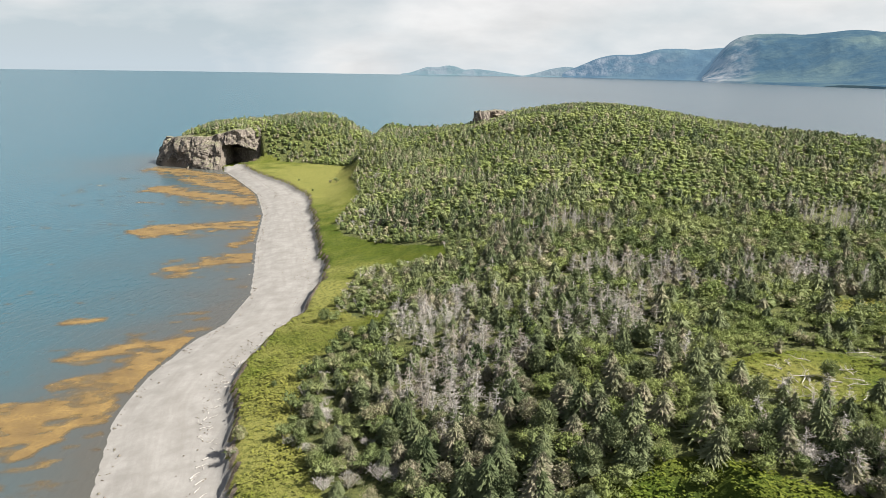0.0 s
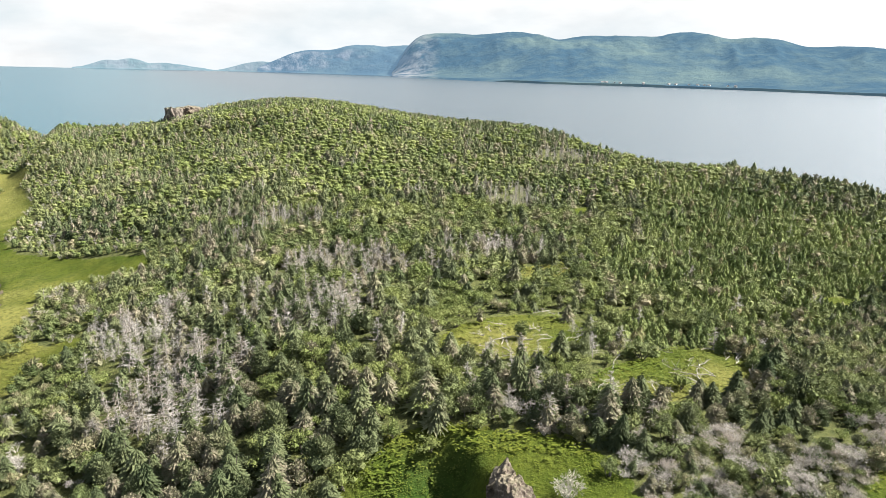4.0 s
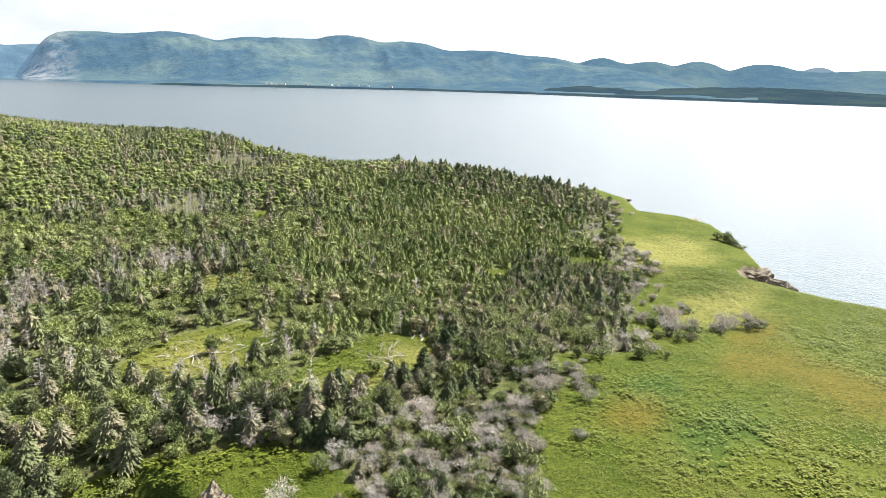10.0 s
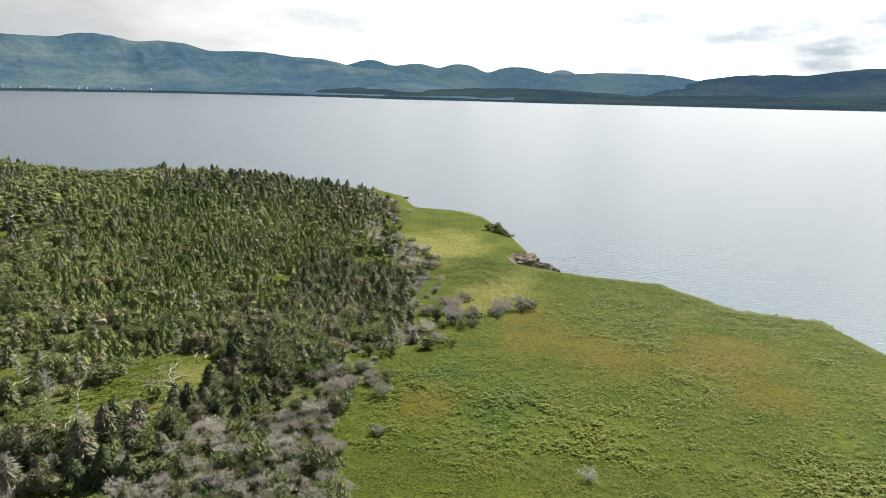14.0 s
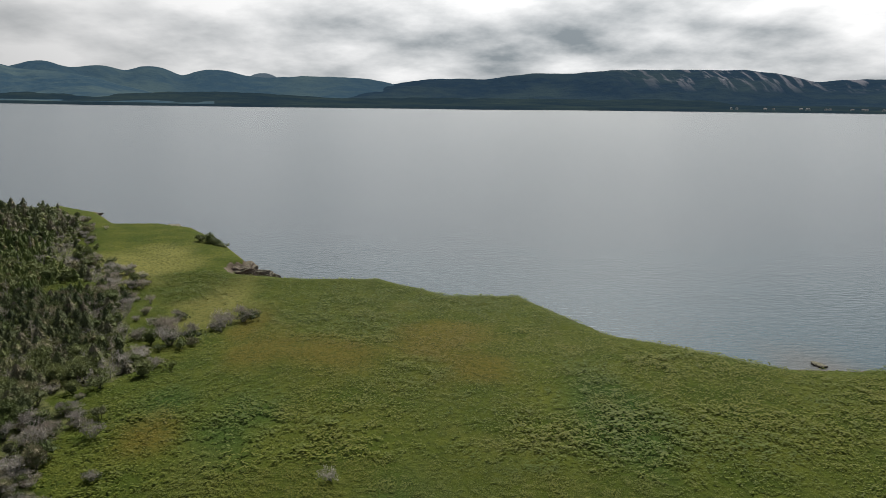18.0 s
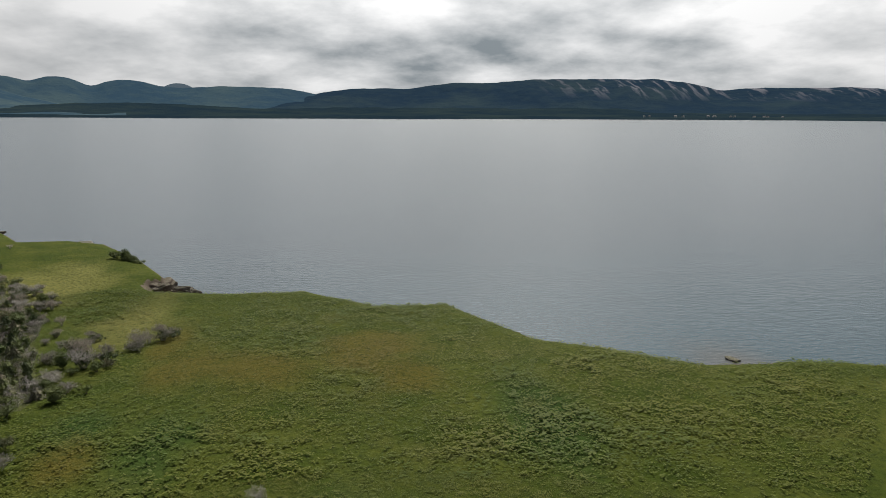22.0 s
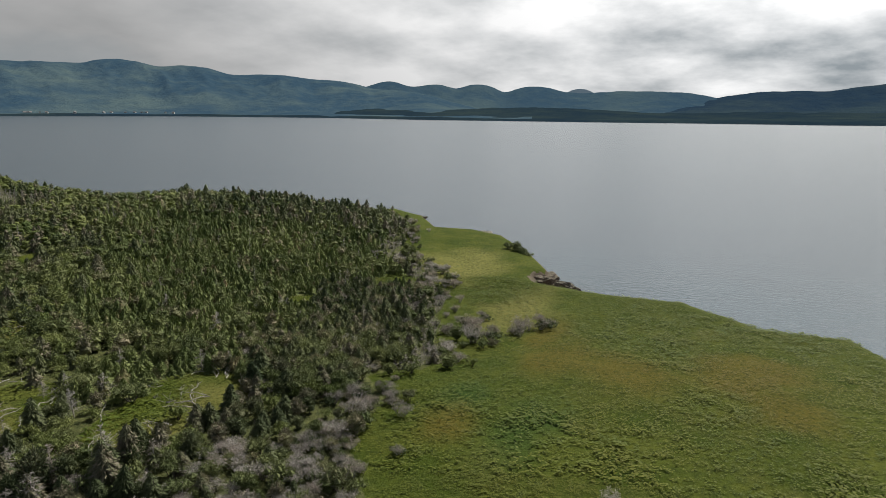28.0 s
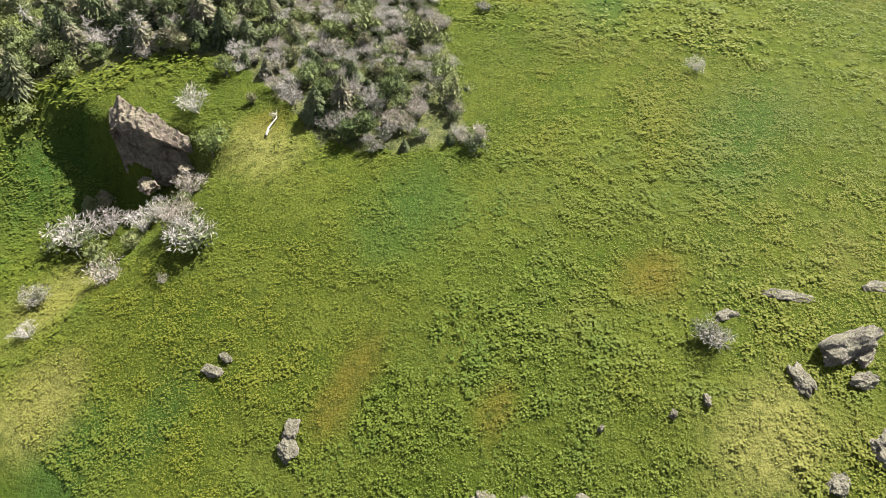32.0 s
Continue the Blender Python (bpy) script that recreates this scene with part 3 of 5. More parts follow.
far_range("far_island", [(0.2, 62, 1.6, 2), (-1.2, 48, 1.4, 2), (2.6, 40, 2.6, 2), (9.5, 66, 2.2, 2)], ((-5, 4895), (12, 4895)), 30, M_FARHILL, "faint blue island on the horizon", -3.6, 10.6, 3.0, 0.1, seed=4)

# ---------------------------------------------------------------- plants, as templates of vertices and triangles
def kite(root, tip, width, sag=0.0, side=None):
    """A spray of needles or a leaf: two triangles with a raised spine."""
    root, tip = np.array(root, float), np.array(tip, float)
    d = tip - root
    s = np.cross(d, (0, 0, 1.0)) if side is None else np.array(side, float)
    s = s / (np.linalg.norm(s) + 1e-9) * width
    mid = root + 0.55 * d - np.array((0, 0, sag))
    return [root, mid - s, tip, mid + s], [(0, 1, 2), (0, 2, 3)]


class Heap:
    """Gathers pieces into one set of vertices and triangles."""

    def __init__(self):
        self.v, self.f, self.n = [], [], 0

    def put(self, v, f):
        self.v.extend(v)
        self.f.extend(tuple(i + self.n for i in t) for t in f)
        self.n += len(v)

    def done(self):
        return np.array(self.v, float), np.array(self.f, int)


def spike(a, b, ra, rb, sides=4):
    """A tapered limb from a to b."""
    a, b = np.array(a, float), np.array(b, float)
    d = b - a
    u = np.cross(d, (0.3, 0.2, 1.0) if abs(d[2]) < 0.9 * np.linalg.norm(d) else (1.0, 0.1, 0))
    u /= np.linalg.norm(u)
    w = np.cross(d / np.linalg.norm(d), u)
    v, f = [], []
    for k in range(sides):
        q = 2 * math.pi * k / sides
        o = math.cos(q) * u + math.sin(q) * w
        v += [a + ra * o, b + rb * o]
    for k in range(sides):
        i, j = 2 * k, 2 * ((k + 1) % sides)
        f += [(i, j, j + 1), (i, j + 1, i + 1)]
    return v, f


def trunk_of(r, height, thick, bend=0.04):
    heap = Heap()
    p, steps = np.zeros(3) - (0, 0, 0.4), 4
    for k in range(steps):
        q = np.array((r.normal(0, bend) * height / 3, r.normal(0, bend) * height / 3, height * (k + 1) / steps))
        heap.put(*spike(p, q, thick * (1 - k / steps) + 0.015, thick * (1 - (k + 1) / steps) + 0.012, 5))
        p = q
    return heap.done()


def skirted(seed, height, radius, tiers, points, sprays=0, taper=0.8, base=0.06):
    """A closed conifer: ragged skirts of boughs one above the other, with loose sprays between them."""
    r, heap = np.random.default_rng(seed), Heap()
    lean, lop = r.normal(0, 0.06, 2), r.uniform(0, 6.283)
    for i in range(tiers):
        t = i / tiers
        z0 = height * (base + (1 - base) * t)
        z1 = min(height * (base + (1 - base) * (t + 1.5 / tiers)), height * 1.02)
        wide = radius * ((1 - t) ** taper * r.uniform(0.8, 1.12) + 0.05)
        a0, off = r.uniform(0, 6.283), r.normal(0, 0.10, 2) * wide
        ring_ = []
        for k in range(2 * points):
            a = a0 + math.pi * (k + r.uniform(-0.3, 0.3)) / points
            q = wide * (r.uniform(0.8, 1.25) if k % 2 == 0 else r.uniform(0.38, 0.62)) * (1 + 0.2 * math.cos(a - lop))
            ring_.append(np.array((off[0] + lean[0] * z0 + q * math.cos(a), off[1] + lean[1] * z0 + q * math.sin(a), z0 - (0.16 * q if k % 2 == 0 else -0.10 * q) + r.normal(0, 0.02) * height)))
        heap.put(ring_ + [np.array((lean[0] * z1, lean[1] * z1, z1))], [(k, (k + 1) % (2 * points), 2 * points) for k in range(2 * points)])
    for _ in range(sprays):
        t, a = r.random() ** 1.3, r.uniform(0, 6.283)
        z = height * (base + 0.9 * t)
        q = radius * ((1 - t) ** taper * r.uniform(0.75, 1.2) + 0.06)
        root = (0.45 * q * math.cos(a) + lean[0] * z, 0.45 * q * math.sin(a) + lean[1] * z, z + 0.12 * q)
        tip = (q * math.cos(a) + lean[0] * z, q * math.sin(a) + lean[1] * z, z - 0.1 * q + r.normal(0, 0.1))
        heap.put(*kite(root, tip, q * r.uniform(0.06, 0.13) + 0.02, 0.04 * q))
    return heap.done(), trunk_of(r, height * 0.97, 0.03 + height * 0.014)


def tufted(seed, height, radius, tufts, size, peak=0.5, lobes=3, core=0.82):
    """A wind-shaped conifer: broken rounded clumps one above the other, bristling with short upturned tufts."""
    r, heap = np.random.default_rng(seed), Heap()
    bm = bmesh.new()
    bmesh.ops.create_icosphere(bm, subdivisions=1, radius=1.0)
    shell, tri = np.array([v.co for v in bm.verts]), [tuple(v.index for v in f.verts) for f in bm.faces]
    bm.free()
    clumps = []
    for k in range(lobes):
        t = k / max(1, lobes - 1)
        q = radius * (0.78 - 0.42 * peak * t) * r.uniform(0.85, 1.1)
        a, o = r.uniform(0, 6.283), radius * r.uniform(0.1, 0.34) * (1 - peak * t)
        m = np.array((o * math.cos(a), o * math.sin(a), height * (0.30 + 0.42 * t)))
        flat_ = np.array((1, 1, height / radius * r.uniform(0.36, 0.50)))
        heap.put(list(m + shell * (core + r.normal(0, 0.15, (len(shell), 1))) * q * flat_), tri)
        clumps.append((m, q, flat_))
    for i in range(tufts):
        m, q, flat_ = clumps[i % lobes]
        d = r.normal(0, 1, 3)
        d[2] = abs(d[2]) * 1.1 - 0.25
        d /= np.linalg.norm(d)
        p = m + d * q * flat_ * r.uniform(0.70, 0.95)
        g = d * (0.7, 0.7, 0.4) + r.normal(0, 0.32, 3) + (0, 0, 0.45)
        g = g / np.linalg.norm(g) * size * r.uniform(0.7, 1.4)
        heap.put(*kite(p, p + g, size * r.uniform(0.16, 0.32), 0.0, np.cross(g, d + r.normal(0, 0.5, 3))))
    tip = clumps[-1][0]
    for _ in range(3):
        heap.put(*kite(tip + (r.normal(0, 0.1), r.normal(0, 0.1), 0.1), (tip[0] + r.normal(0, 0.08), tip[1] + r.normal(0, 0.08), height * r.uniform(0.95, 1.1)), size * 0.4, 0.0, r.normal(0, 1, 3)))
    return heap.done(), trunk_of(r, height * 0.9, 0.03 + height * 0.014)


def bushy(seed, height, radius, leaves, lobes=7, size=0.34, stems=5):
    """A rounded crown: many leafy sprays over several lobes, with gaps between them."""
    r, heap = np.random.default_rng(seed), Heap()
    mids = [np.array((r.normal(0, radius * 0.42), r.normal(0, radius * 0.42), height * r.uniform(0.38, 0.78))) for _ in range(lobes)]
    rads = [radius * r.uniform(0.38, 0.62) for _ in range(lobes)]
    for i in range(leaves):
        k = i % lobes
        d = r.normal(0, 1, 3)
        d[2] = abs(d[2]) * 1.0 - 0.35
        d /= np.linalg.norm(d)
        p = mids[k] + d * rads[k] * np.array((1, 1, min(1.0, height / radius * 0.55))) * r.uniform(0.75, 1.08)
        g = d * 0.6 + r.normal(0, 0.55, 3)
        g /= np.linalg.norm(g)
        heap.put(*kite(p - g * size * 0.5, p + g * size * r.uniform(0.5, 0.9), size * r.uniform(0.3, 0.5), 0.0, np.cross(g, d + r.normal(0, 0.3, 3))))
    for m, q in zip(mids, rads):
        q = q * 0.56
        pts = [m + np.array(d) * q * np.array((1, 1, min(1.0, height / radius * 0.55))) for d in ((1, 0, 0), (0, 1, 0), (-1, 0, 0), (0, -1, 0), (0, 0, 1), (0, 0, -1))]
        heap.put(pts, [(0, 1, 4), (1, 2, 4), (2, 3, 4), (3, 0, 4), (1, 0, 5), (2, 1, 5), (3, 2, 5), (0, 3, 5)])
    wood_ = Heap()
    for k in range(stems):
        m = mids[k % lobes]
        wood_.put(*spike((r.normal(0, 0.12), r.normal(0, 0.12), -0.3), m, 0.05 + 0.012 * height, 0.015, 4))
    return heap.done(), wood_.done()


def dead(seed, height, radius, boughs, twigs, broken=0.0):
    """A dead conifer: silver trunk, bare boughs and a haze of fine twigs."""
    r, heap, wood_ = np.random.default_rng(seed), Heap(), Heap()
    stem = trunk_of(r, height, 0.03 + height * 0.013, 0.05)
    wood_.put(*[list(stem[0]), [tuple(t) for t in stem[1]]])
    for i in range(boughs):
        t = (i + r.random()) / boughs
        z = height * (0.10 + 0.88 * t)
        reach = radius * ((1 - t) ** 0.6 * r.uniform(0.4, 1.15) + 0.08)
        a = r.uniform(0, 2 * math.pi)
        root = np.array((0, 0, z))
        tip = np.array((reach * math.cos(a), reach * math.sin(a), z + reach * r.uniform(-0.25, 0.45)))
        heap.put(*spike(root, tip, 0.028, 0.008, 3))
        for _ in range(twigs):
            s = r.uniform(0.25, 1.0)
            p = root + (tip - root) * s
            g = r.normal(0, 1, 3)
            g /= np.linalg.norm(g)
            g[2] *= 0.7
            heap.put(*kite(p, p + g * reach * r.uniform(0.22, 0.50), r.uniform(0.015, 0.038), 0.0, r.normal(0, 1, 3)))
    return heap.done(), wood_.done()


def twiggy(seed, height, radius, twigs, stems=6, green=0):
    """A wind-clipped grey shrub: stems and a dense cushion of dead twigs."""
    r, heap, wood_ = np.random.default_rng(seed), Heap(), Heap()
    tops = []
    for k in range(stems):
        a, q = r.uniform(0, 6.283), radius * r.uniform(0.2, 0.75)
        top = np.array((q * math.cos(a), q * math.sin(a), height * r.uniform(0.55, 0.85)))
        tops.append(top)
        wood_.put(*spike((r.normal(0, 0.1), r.normal(0, 0.1), -0.2), top, 0.06, 0.02, 4))
    for i in range(twigs):
        m = tops[i % stems]
        d = r.normal(0, 1, 3)
        d[2] = abs(d[2]) - 0.2
        d /= np.linalg.norm(d)
        p = m + d * radius * r.uniform(0.0, 0.32) * np.array((1, 1, 0.8))
        g = d + r.normal(0, 0.5, 3)
        g /= np.linalg.norm(g)
        heap.put(*kite(p, p + g * radius * r.uniform(0.10, 0.28), r.uniform(0.018, 0.046), 0.0, r.normal(0, 1, 3)))
    return heap.done(), wood_.done()


def sow(vf, at, size, tall_, spin, tint):
    """Joins copies of a template at the given places into one set."""
    v, f = vf
    n, k = len(at), len(v)
    c, s = np.cos(spin)[:, None], np.sin(spin)[:, None]
    x = (v[None, :, 0] * c - v[None, :, 1] * s) * size[:, None] + at[:, 0:1]
    y = (v[None, :, 0] * s + v[None, :, 1] * c) * size[:, None] + at[:, 1:2]
    z = v[None, :, 2] * (size * tall_)[:, None] + at[:, 2:3]
    faces = (f[None] + (np.arange(n) * k)[:, None, None]).reshape(-1, 3)
    return np.stack([x, y, z], -1).reshape(-1, 3), faces, np.repeat(tint, k)


def join(sets):
    vs, fs, ts, n = [], [], [], 0
    for v, f, t in sets:
        vs.append(v), fs.append(f + n), ts.append(t)
        n += len(v)
    return np.concatenate(vs), np.concatenate(fs), np.concatenate(ts)


# kinds: crown material, stem material, names and labels, near templates, far templates
KINDS = {
    "spruce": dict(mat=M_SPRUCE, stem=M_BARK, name="spruce_tree", crown="crown", label="dark green spruce tree with drooping ragged sprays on the wooded slope", cat="tree", group="spruces in the wood",
                   near=[skirted(k, 3.4 + 0.14 * k, 1.6, 13, 12, 360, 0.62) for k in range(4)] + [tufted(4 + k, 3.1, 1.6, 520, 0.28, 0.75, 6, 0.56) for k in range(3)],
                   mid=[skirted(14 + k, 3.3, 1.55, 8, 9, 80, 0.62) for k in range(3)] + [tufted(17 + k, 3.0, 1.5, 130, 0.34, 0.75, 4, 0.66) for k in range(3)],
                   far=[skirted(20 + k, 2.9, 1.3, 6, 6, 16, 0.66) for k in range(3)] + [tufted(23 + k, 2.7, 1.3, 34, 0.42, 0.8, 2) for k in range(3)], limit=300),
    "sapling": dict(mat=M_YOUNG, stem=M_BARK, name="young_spruce", crown="crown", label="slender young spruce in a dense green stand", cat="tree", group="young spruces in the stand",
                    near=[skirted(40 + k, 2.2, 1.1, 7, 7, 70, 0.7) for k in range(4)], far=[skirted(50 + k, 2.2, 1.12, 5, 6, 22, 0.7) for k in range(6)], limit=200),
    "fir": dict(mat=M_FIR, stem=M_BARK, name="balsam_fir", crown="crown", label="rounded mid-green fir with dense foliage in the wood", cat="tree", group="firs in the wood",
                near=[bushy(60 + k, 2.9, 1.7, 560, 12, 0.19) for k in range(3)] + [tufted(64 + k, 2.7, 1.7, 560, 0.26, 0.5, 7, 0.56) for k in range(3)],
                mid=[tufted(70 + k, 2.5, 1.55, 130, 0.32, (0.3, 0.7, 0.5)[k % 3], 4, 0.66) for k in range(6)],
                far=[tufted(78 + k, 2.4, 1.35, 40, 0.38, (0.3, 0.75, 0.5)[k % 3], 2) for k in range(6)], limit=300),
    "leaf": dict(mat=M_LEAF, stem=M_BARK, name="leafy_shrub", crown="foliage", label="bright yellow-green leafy shrub among the conifers", cat="shrub", group="leafy shrubs in the wood",
                 near=[bushy(80 + k, 2.1, 1.5, 480, 9, 0.17) for k in range(4)], mid=[bushy(90 + k, 2.2, 1.6, 150, 7, 0.28, 2) for k in range(4)], far=[tufted(95 + k, 2.1, 1.4, 44, 0.32, 0.1, 2) for k in range(5)], limit=200),
    "dead": dict(mat=M_GREY, stem=M_SILVER, name="dead_tree", crown="crown", label="dead silver-grey conifer with bare feathery branches", cat="dead tree", group="dead trees in the wood",
                 near=[dead(100 + k, 3.8, 1.5, 38, 10) for k in range(6)], far=[dead(110 + k, 3.9, 1.3, 22, 4) for k in range(5)], limit=300),
    "grey": dict(mat=M_GREY, stem=M_SILVER, name="grey_shrub", crown="crown", label="wind-clipped grey shrub of dead twigs at the edge of the meadow", cat="shrub", group="grey shrubs at the wood's edge",
                 near=[twiggy(120 + k, 1.8, 1.75, 620, 11) for k in range(6)], far=[twiggy(130 + k, 2.0, 1.7, 150, 6) for k in range(3)], limit=250),
}

# ---------------------------------------------------------------- scatter of the wood


EAST_RIM = WOODS[WOODS.index((208, 112)):WOODS.index((36, 51)) + 1]
WEST_RIM = WOODS[:WOODS.index((-36, 300)) + 1]


def spaced(step, seed, jitter=0.46):
    r = np.random.default_rng(seed)
    x, y = np.meshgrid(np.arange(-135, 212, step), np.arange(18, 400, step * 0.92))
    x = x + (np.arange(x.shape[0]) % 2)[:, None] * step / 2
    x, y = x + r.uniform(-jitter, jitter, x.shape) * step, y + r.uniform(-jitter, jitter, y.shape) * step
    return x.ravel(), y.ravel(), r


def choose():
    """Where each plant of the wood stands, and of which kind it is."""
    x, y, r = spaced(2.0, 5)
    thin = r.random(x.shape) < np.where((np.hypot(x, y) > 125) & (x > -40), np.where(np.hypot(x, y) > 210, 0.86, 0.92), 0.84)
    x, y = x[thin], y[thin]
    wob = 2.2
    ok = within(x + wob * (fbm(x, y, 7, 81) - 0.5) * 2, y + wob * (fbm(x, y, 7, 83) - 0.5) * 2, WOODS)
    for cx, cy, rx, ry in CLEARINGS:
        e = ((x - cx) / rx) ** 2 + ((y - cy) / ry) ** 2
        ok &= (e > 0.8 + 0.7 * fbm(x, y, 4, 85)) | (r.random(x.shape) < 0.10)
    x, y = x[ok], y[ok]
    dist, bear_ = np.hypot(x, y), np.degrees(np.arctan2(x, y))
    rim_e = away(x, y, EAST_RIM)
    rim_w = away(x, y, WEST_RIM)
    patch, patch2 = fbm(x, y, 26, 91, 3), fbm(x, y, 14, 95, 3)
    u = np.clip(0.5 * r.random(x.shape) + 0.5 * smooth(fbm(x, y, 9, 97, 2), 0.22, 0.78), 0, 1)
    kind = np.full(x.shape, "fir", dtype="<U8")
    young = smooth(bear_ + 10 * (patch - 0.5), 36, 42) * smooth(dist + 30 * (patch2 - 0.5), 84, 94) * (1 - smooth(dist, 190, 205)) * (rim_e > 5)
    belt = 0
    for b_, d_, wb_, wd_ in ((9, 152, 9, 12), (29, 166, 8, 15), (34, 222, 4, 12), (19, 118, 12, 16), (30, 84, 9, 10), (12, 98, 9, 12), (1, 84, 7, 12), (-1, 110, 5, 12)):
        belt = np.maximum(belt, np.exp(-((bear_ - b_) / wb_) ** 2 - ((dist - d_) / wd_) ** 2))
    belt = smooth(belt + 0.9 * (patch2 - 0.5), 0.25, 0.85)
    near_ = 1 - smooth(dist, 82, 108)
    p_dead = 0.05 + 0.52 * belt + 0.06 * near_
    p_spruce = 0.16 + np.where(bear_ > 24, 0.18, 0.36) * near_ + 0.30 * smooth(patch2, 0.55, 0.68)
    p_spruce = p_spruce + 0.28 * (1 - smooth(bear_, 4, 14)) * smooth(dist, 115, 140)
    p_leaf = 0.16 + 0.18 * smooth(patch, 0.3, 0.6) * (dist > 150)
    p_leaf = np.where(dist < 100, np.where(bear_ > 24, 0.38, 0.22), p_leaf)
    crest_ = smooth(bear_, 22, 26) * smooth(40 - bear_, 0, 3) * smooth(dist, 180, 205)
    p_spruce = p_spruce + 0.30 * crest_
    kind[u < p_leaf + p_spruce + p_dead] = "leaf"
    kind[u < p_spruce + p_dead] = "spruce"
    kind[u < p_dead] = "dead"
    kind[(r.random(x.shape) < young)] = "sapling"
    kind[(r.random(x.shape) < 0.05) & (young > 0.5)] = "dead"
    dark = (rim_e > 3) & (rim_e < 22) & (bear_ > 50) & (bear_ < 70) & (dist > 80) & (dist < 135) & (r.random(x.shape) < 0.9)
    kind[dark] = np.where(r.random(dark.sum()) < 0.7, "spruce", np.where(r.random(dark.sum()) < 0.7, "fir", "grey"))
    edge = (rim_e < 6.5) & (r.random(x.shape) < 0.72 * smooth(rim_e, 7.5, 2))
    kind[edge] = "grey"
    kind[edge & (r.random(x.shape) < 0.18)] = "fir"
    low = (rim_w < 9) & (r.random(x.shape) < 0.75)
    kind[low] = np.where(r.random(low.sum()) < 0.78, "fir", "grey")
    knoll = np.hypot(x - 44, y - 31) < 14
    kind[knoll] = np.where(r.random(knoll.sum()) < 0.55, "grey", np.where(r.random(knoll.sum()) < 0.4, "spruce", "fir"))
    kind[(kind == "fir") & (dist < 95) & (r.random(x.shape) < np.where(bear_ > 24, 0.15, 0.45))] = "spruce"
    size = r.uniform(0.72, 1.18, x.shape)
    size[knoll & (kind == "spruce")] *= 0.6
    size[knoll & (kind == "fir")] *= 0.7
    size *= np.where((rim_e < 5) | (rim_w < 8), 0.72, 1.0) * np.where(dist > 170, 0.95, 1.0)
    size[young > 0.5] *= 0.95
    tall_rim = (bear_ > 46) & (dist > 188) & (r.random(x.shape) < 0.4)
    kind[tall_rim] = "spruce"
    size[tall_rim] *= 1.35
    size[dark] *= 0.8
    size *= np.where((bear_ > 27) & (dist < 100), 0.78, 1.0)
    size[kind == "dead"] *= np.where(dist[kind == "dead"] > 95, 0.85, 1.0)
    # the slender stand is twice as dense
    x2, y2, r2 = spaced(1.8, 6)
    b2_, d2_ = np.degrees(np.arctan2(x2, y2)), np.hypot(x2, y2)
    p2, q2 = fbm(x2, y2, 26, 91, 3), fbm(x2, y2, 14, 95, 3)
    y_ok = (smooth(b2_ + 10 * (p2 - 0.5), 36, 42) * smooth(d2_ + 30 * (q2 - 0.5), 84, 94) * (1 - smooth(d2_, 190, 205)) > 0.5) & within(x2, y2, WOODS) & (away(x2, y2, EAST_RIM) > np.where((b2_ > 50) & (d2_ < 135), 20, 7))
    for cx, cy, rx, ry in CLEARINGS:
        y_ok &= ((x2 - cx) / rx) ** 2 + ((y2 - cy) / ry) ** 2 > 1.1
    x2, y2 = x2[y_ok], y2[y_ok]
    x3, y3, r3 = spaced(1.9, 8)
    k_ok = within(x3, y3, WOODS) & (np.hypot(x3 - 44, y3 - 31) < 15) & (x3 + y3 > 62)
    k_ok |= within(x3, y3, WOODS) & (away(x3, y3, EAST_RIM) < 5) & (r3.random(x3.shape) < 0.45)
    x3, y3 = x3[k_ok], y3[k_ok]
    x4, y4, r4 = spaced(1.75, 9)
    b4, d4, e4 = np.degrees(np.arctan2(x4, y4)), np.hypot(x4, y4), away(x4, y4, EAST_RIM)
    t_ok = within(x4, y4, WOODS) & (e4 > 2) & (e4 < 23) & (b4 > 50) & (b4 < 70) & (d4 > 78) & (d4 < 138)
    x4, y4 = x4[t_ok], y4[t_ok]
    k4 = r4.random(x4.shape)
    x, y = np.concatenate([x, x2, x3, x4]), np.concatenate([y, y2, y3, y4])
    kind = np.concatenate([kind, np.where(r2.random(x2.shape) < 0.24, "fir", "sapling"), np.where(r3.random(x3.shape) < 0.58, "grey", np.where(r3.random(x3.shape) < 0.3, "spruce", "fir")), np.where(k4 < 0.42, "spruce", np.where(k4 < 0.88, "fir", "grey"))])
    size = np.concatenate([size, r2.uniform(0.5, 1.25, x2.shape) * 0.92, r3.uniform(0.5, 1.15, x3.shape) * 0.72, r4.uniform(0.6, 1.0, x4.shape)])
    return x, y, kind, size


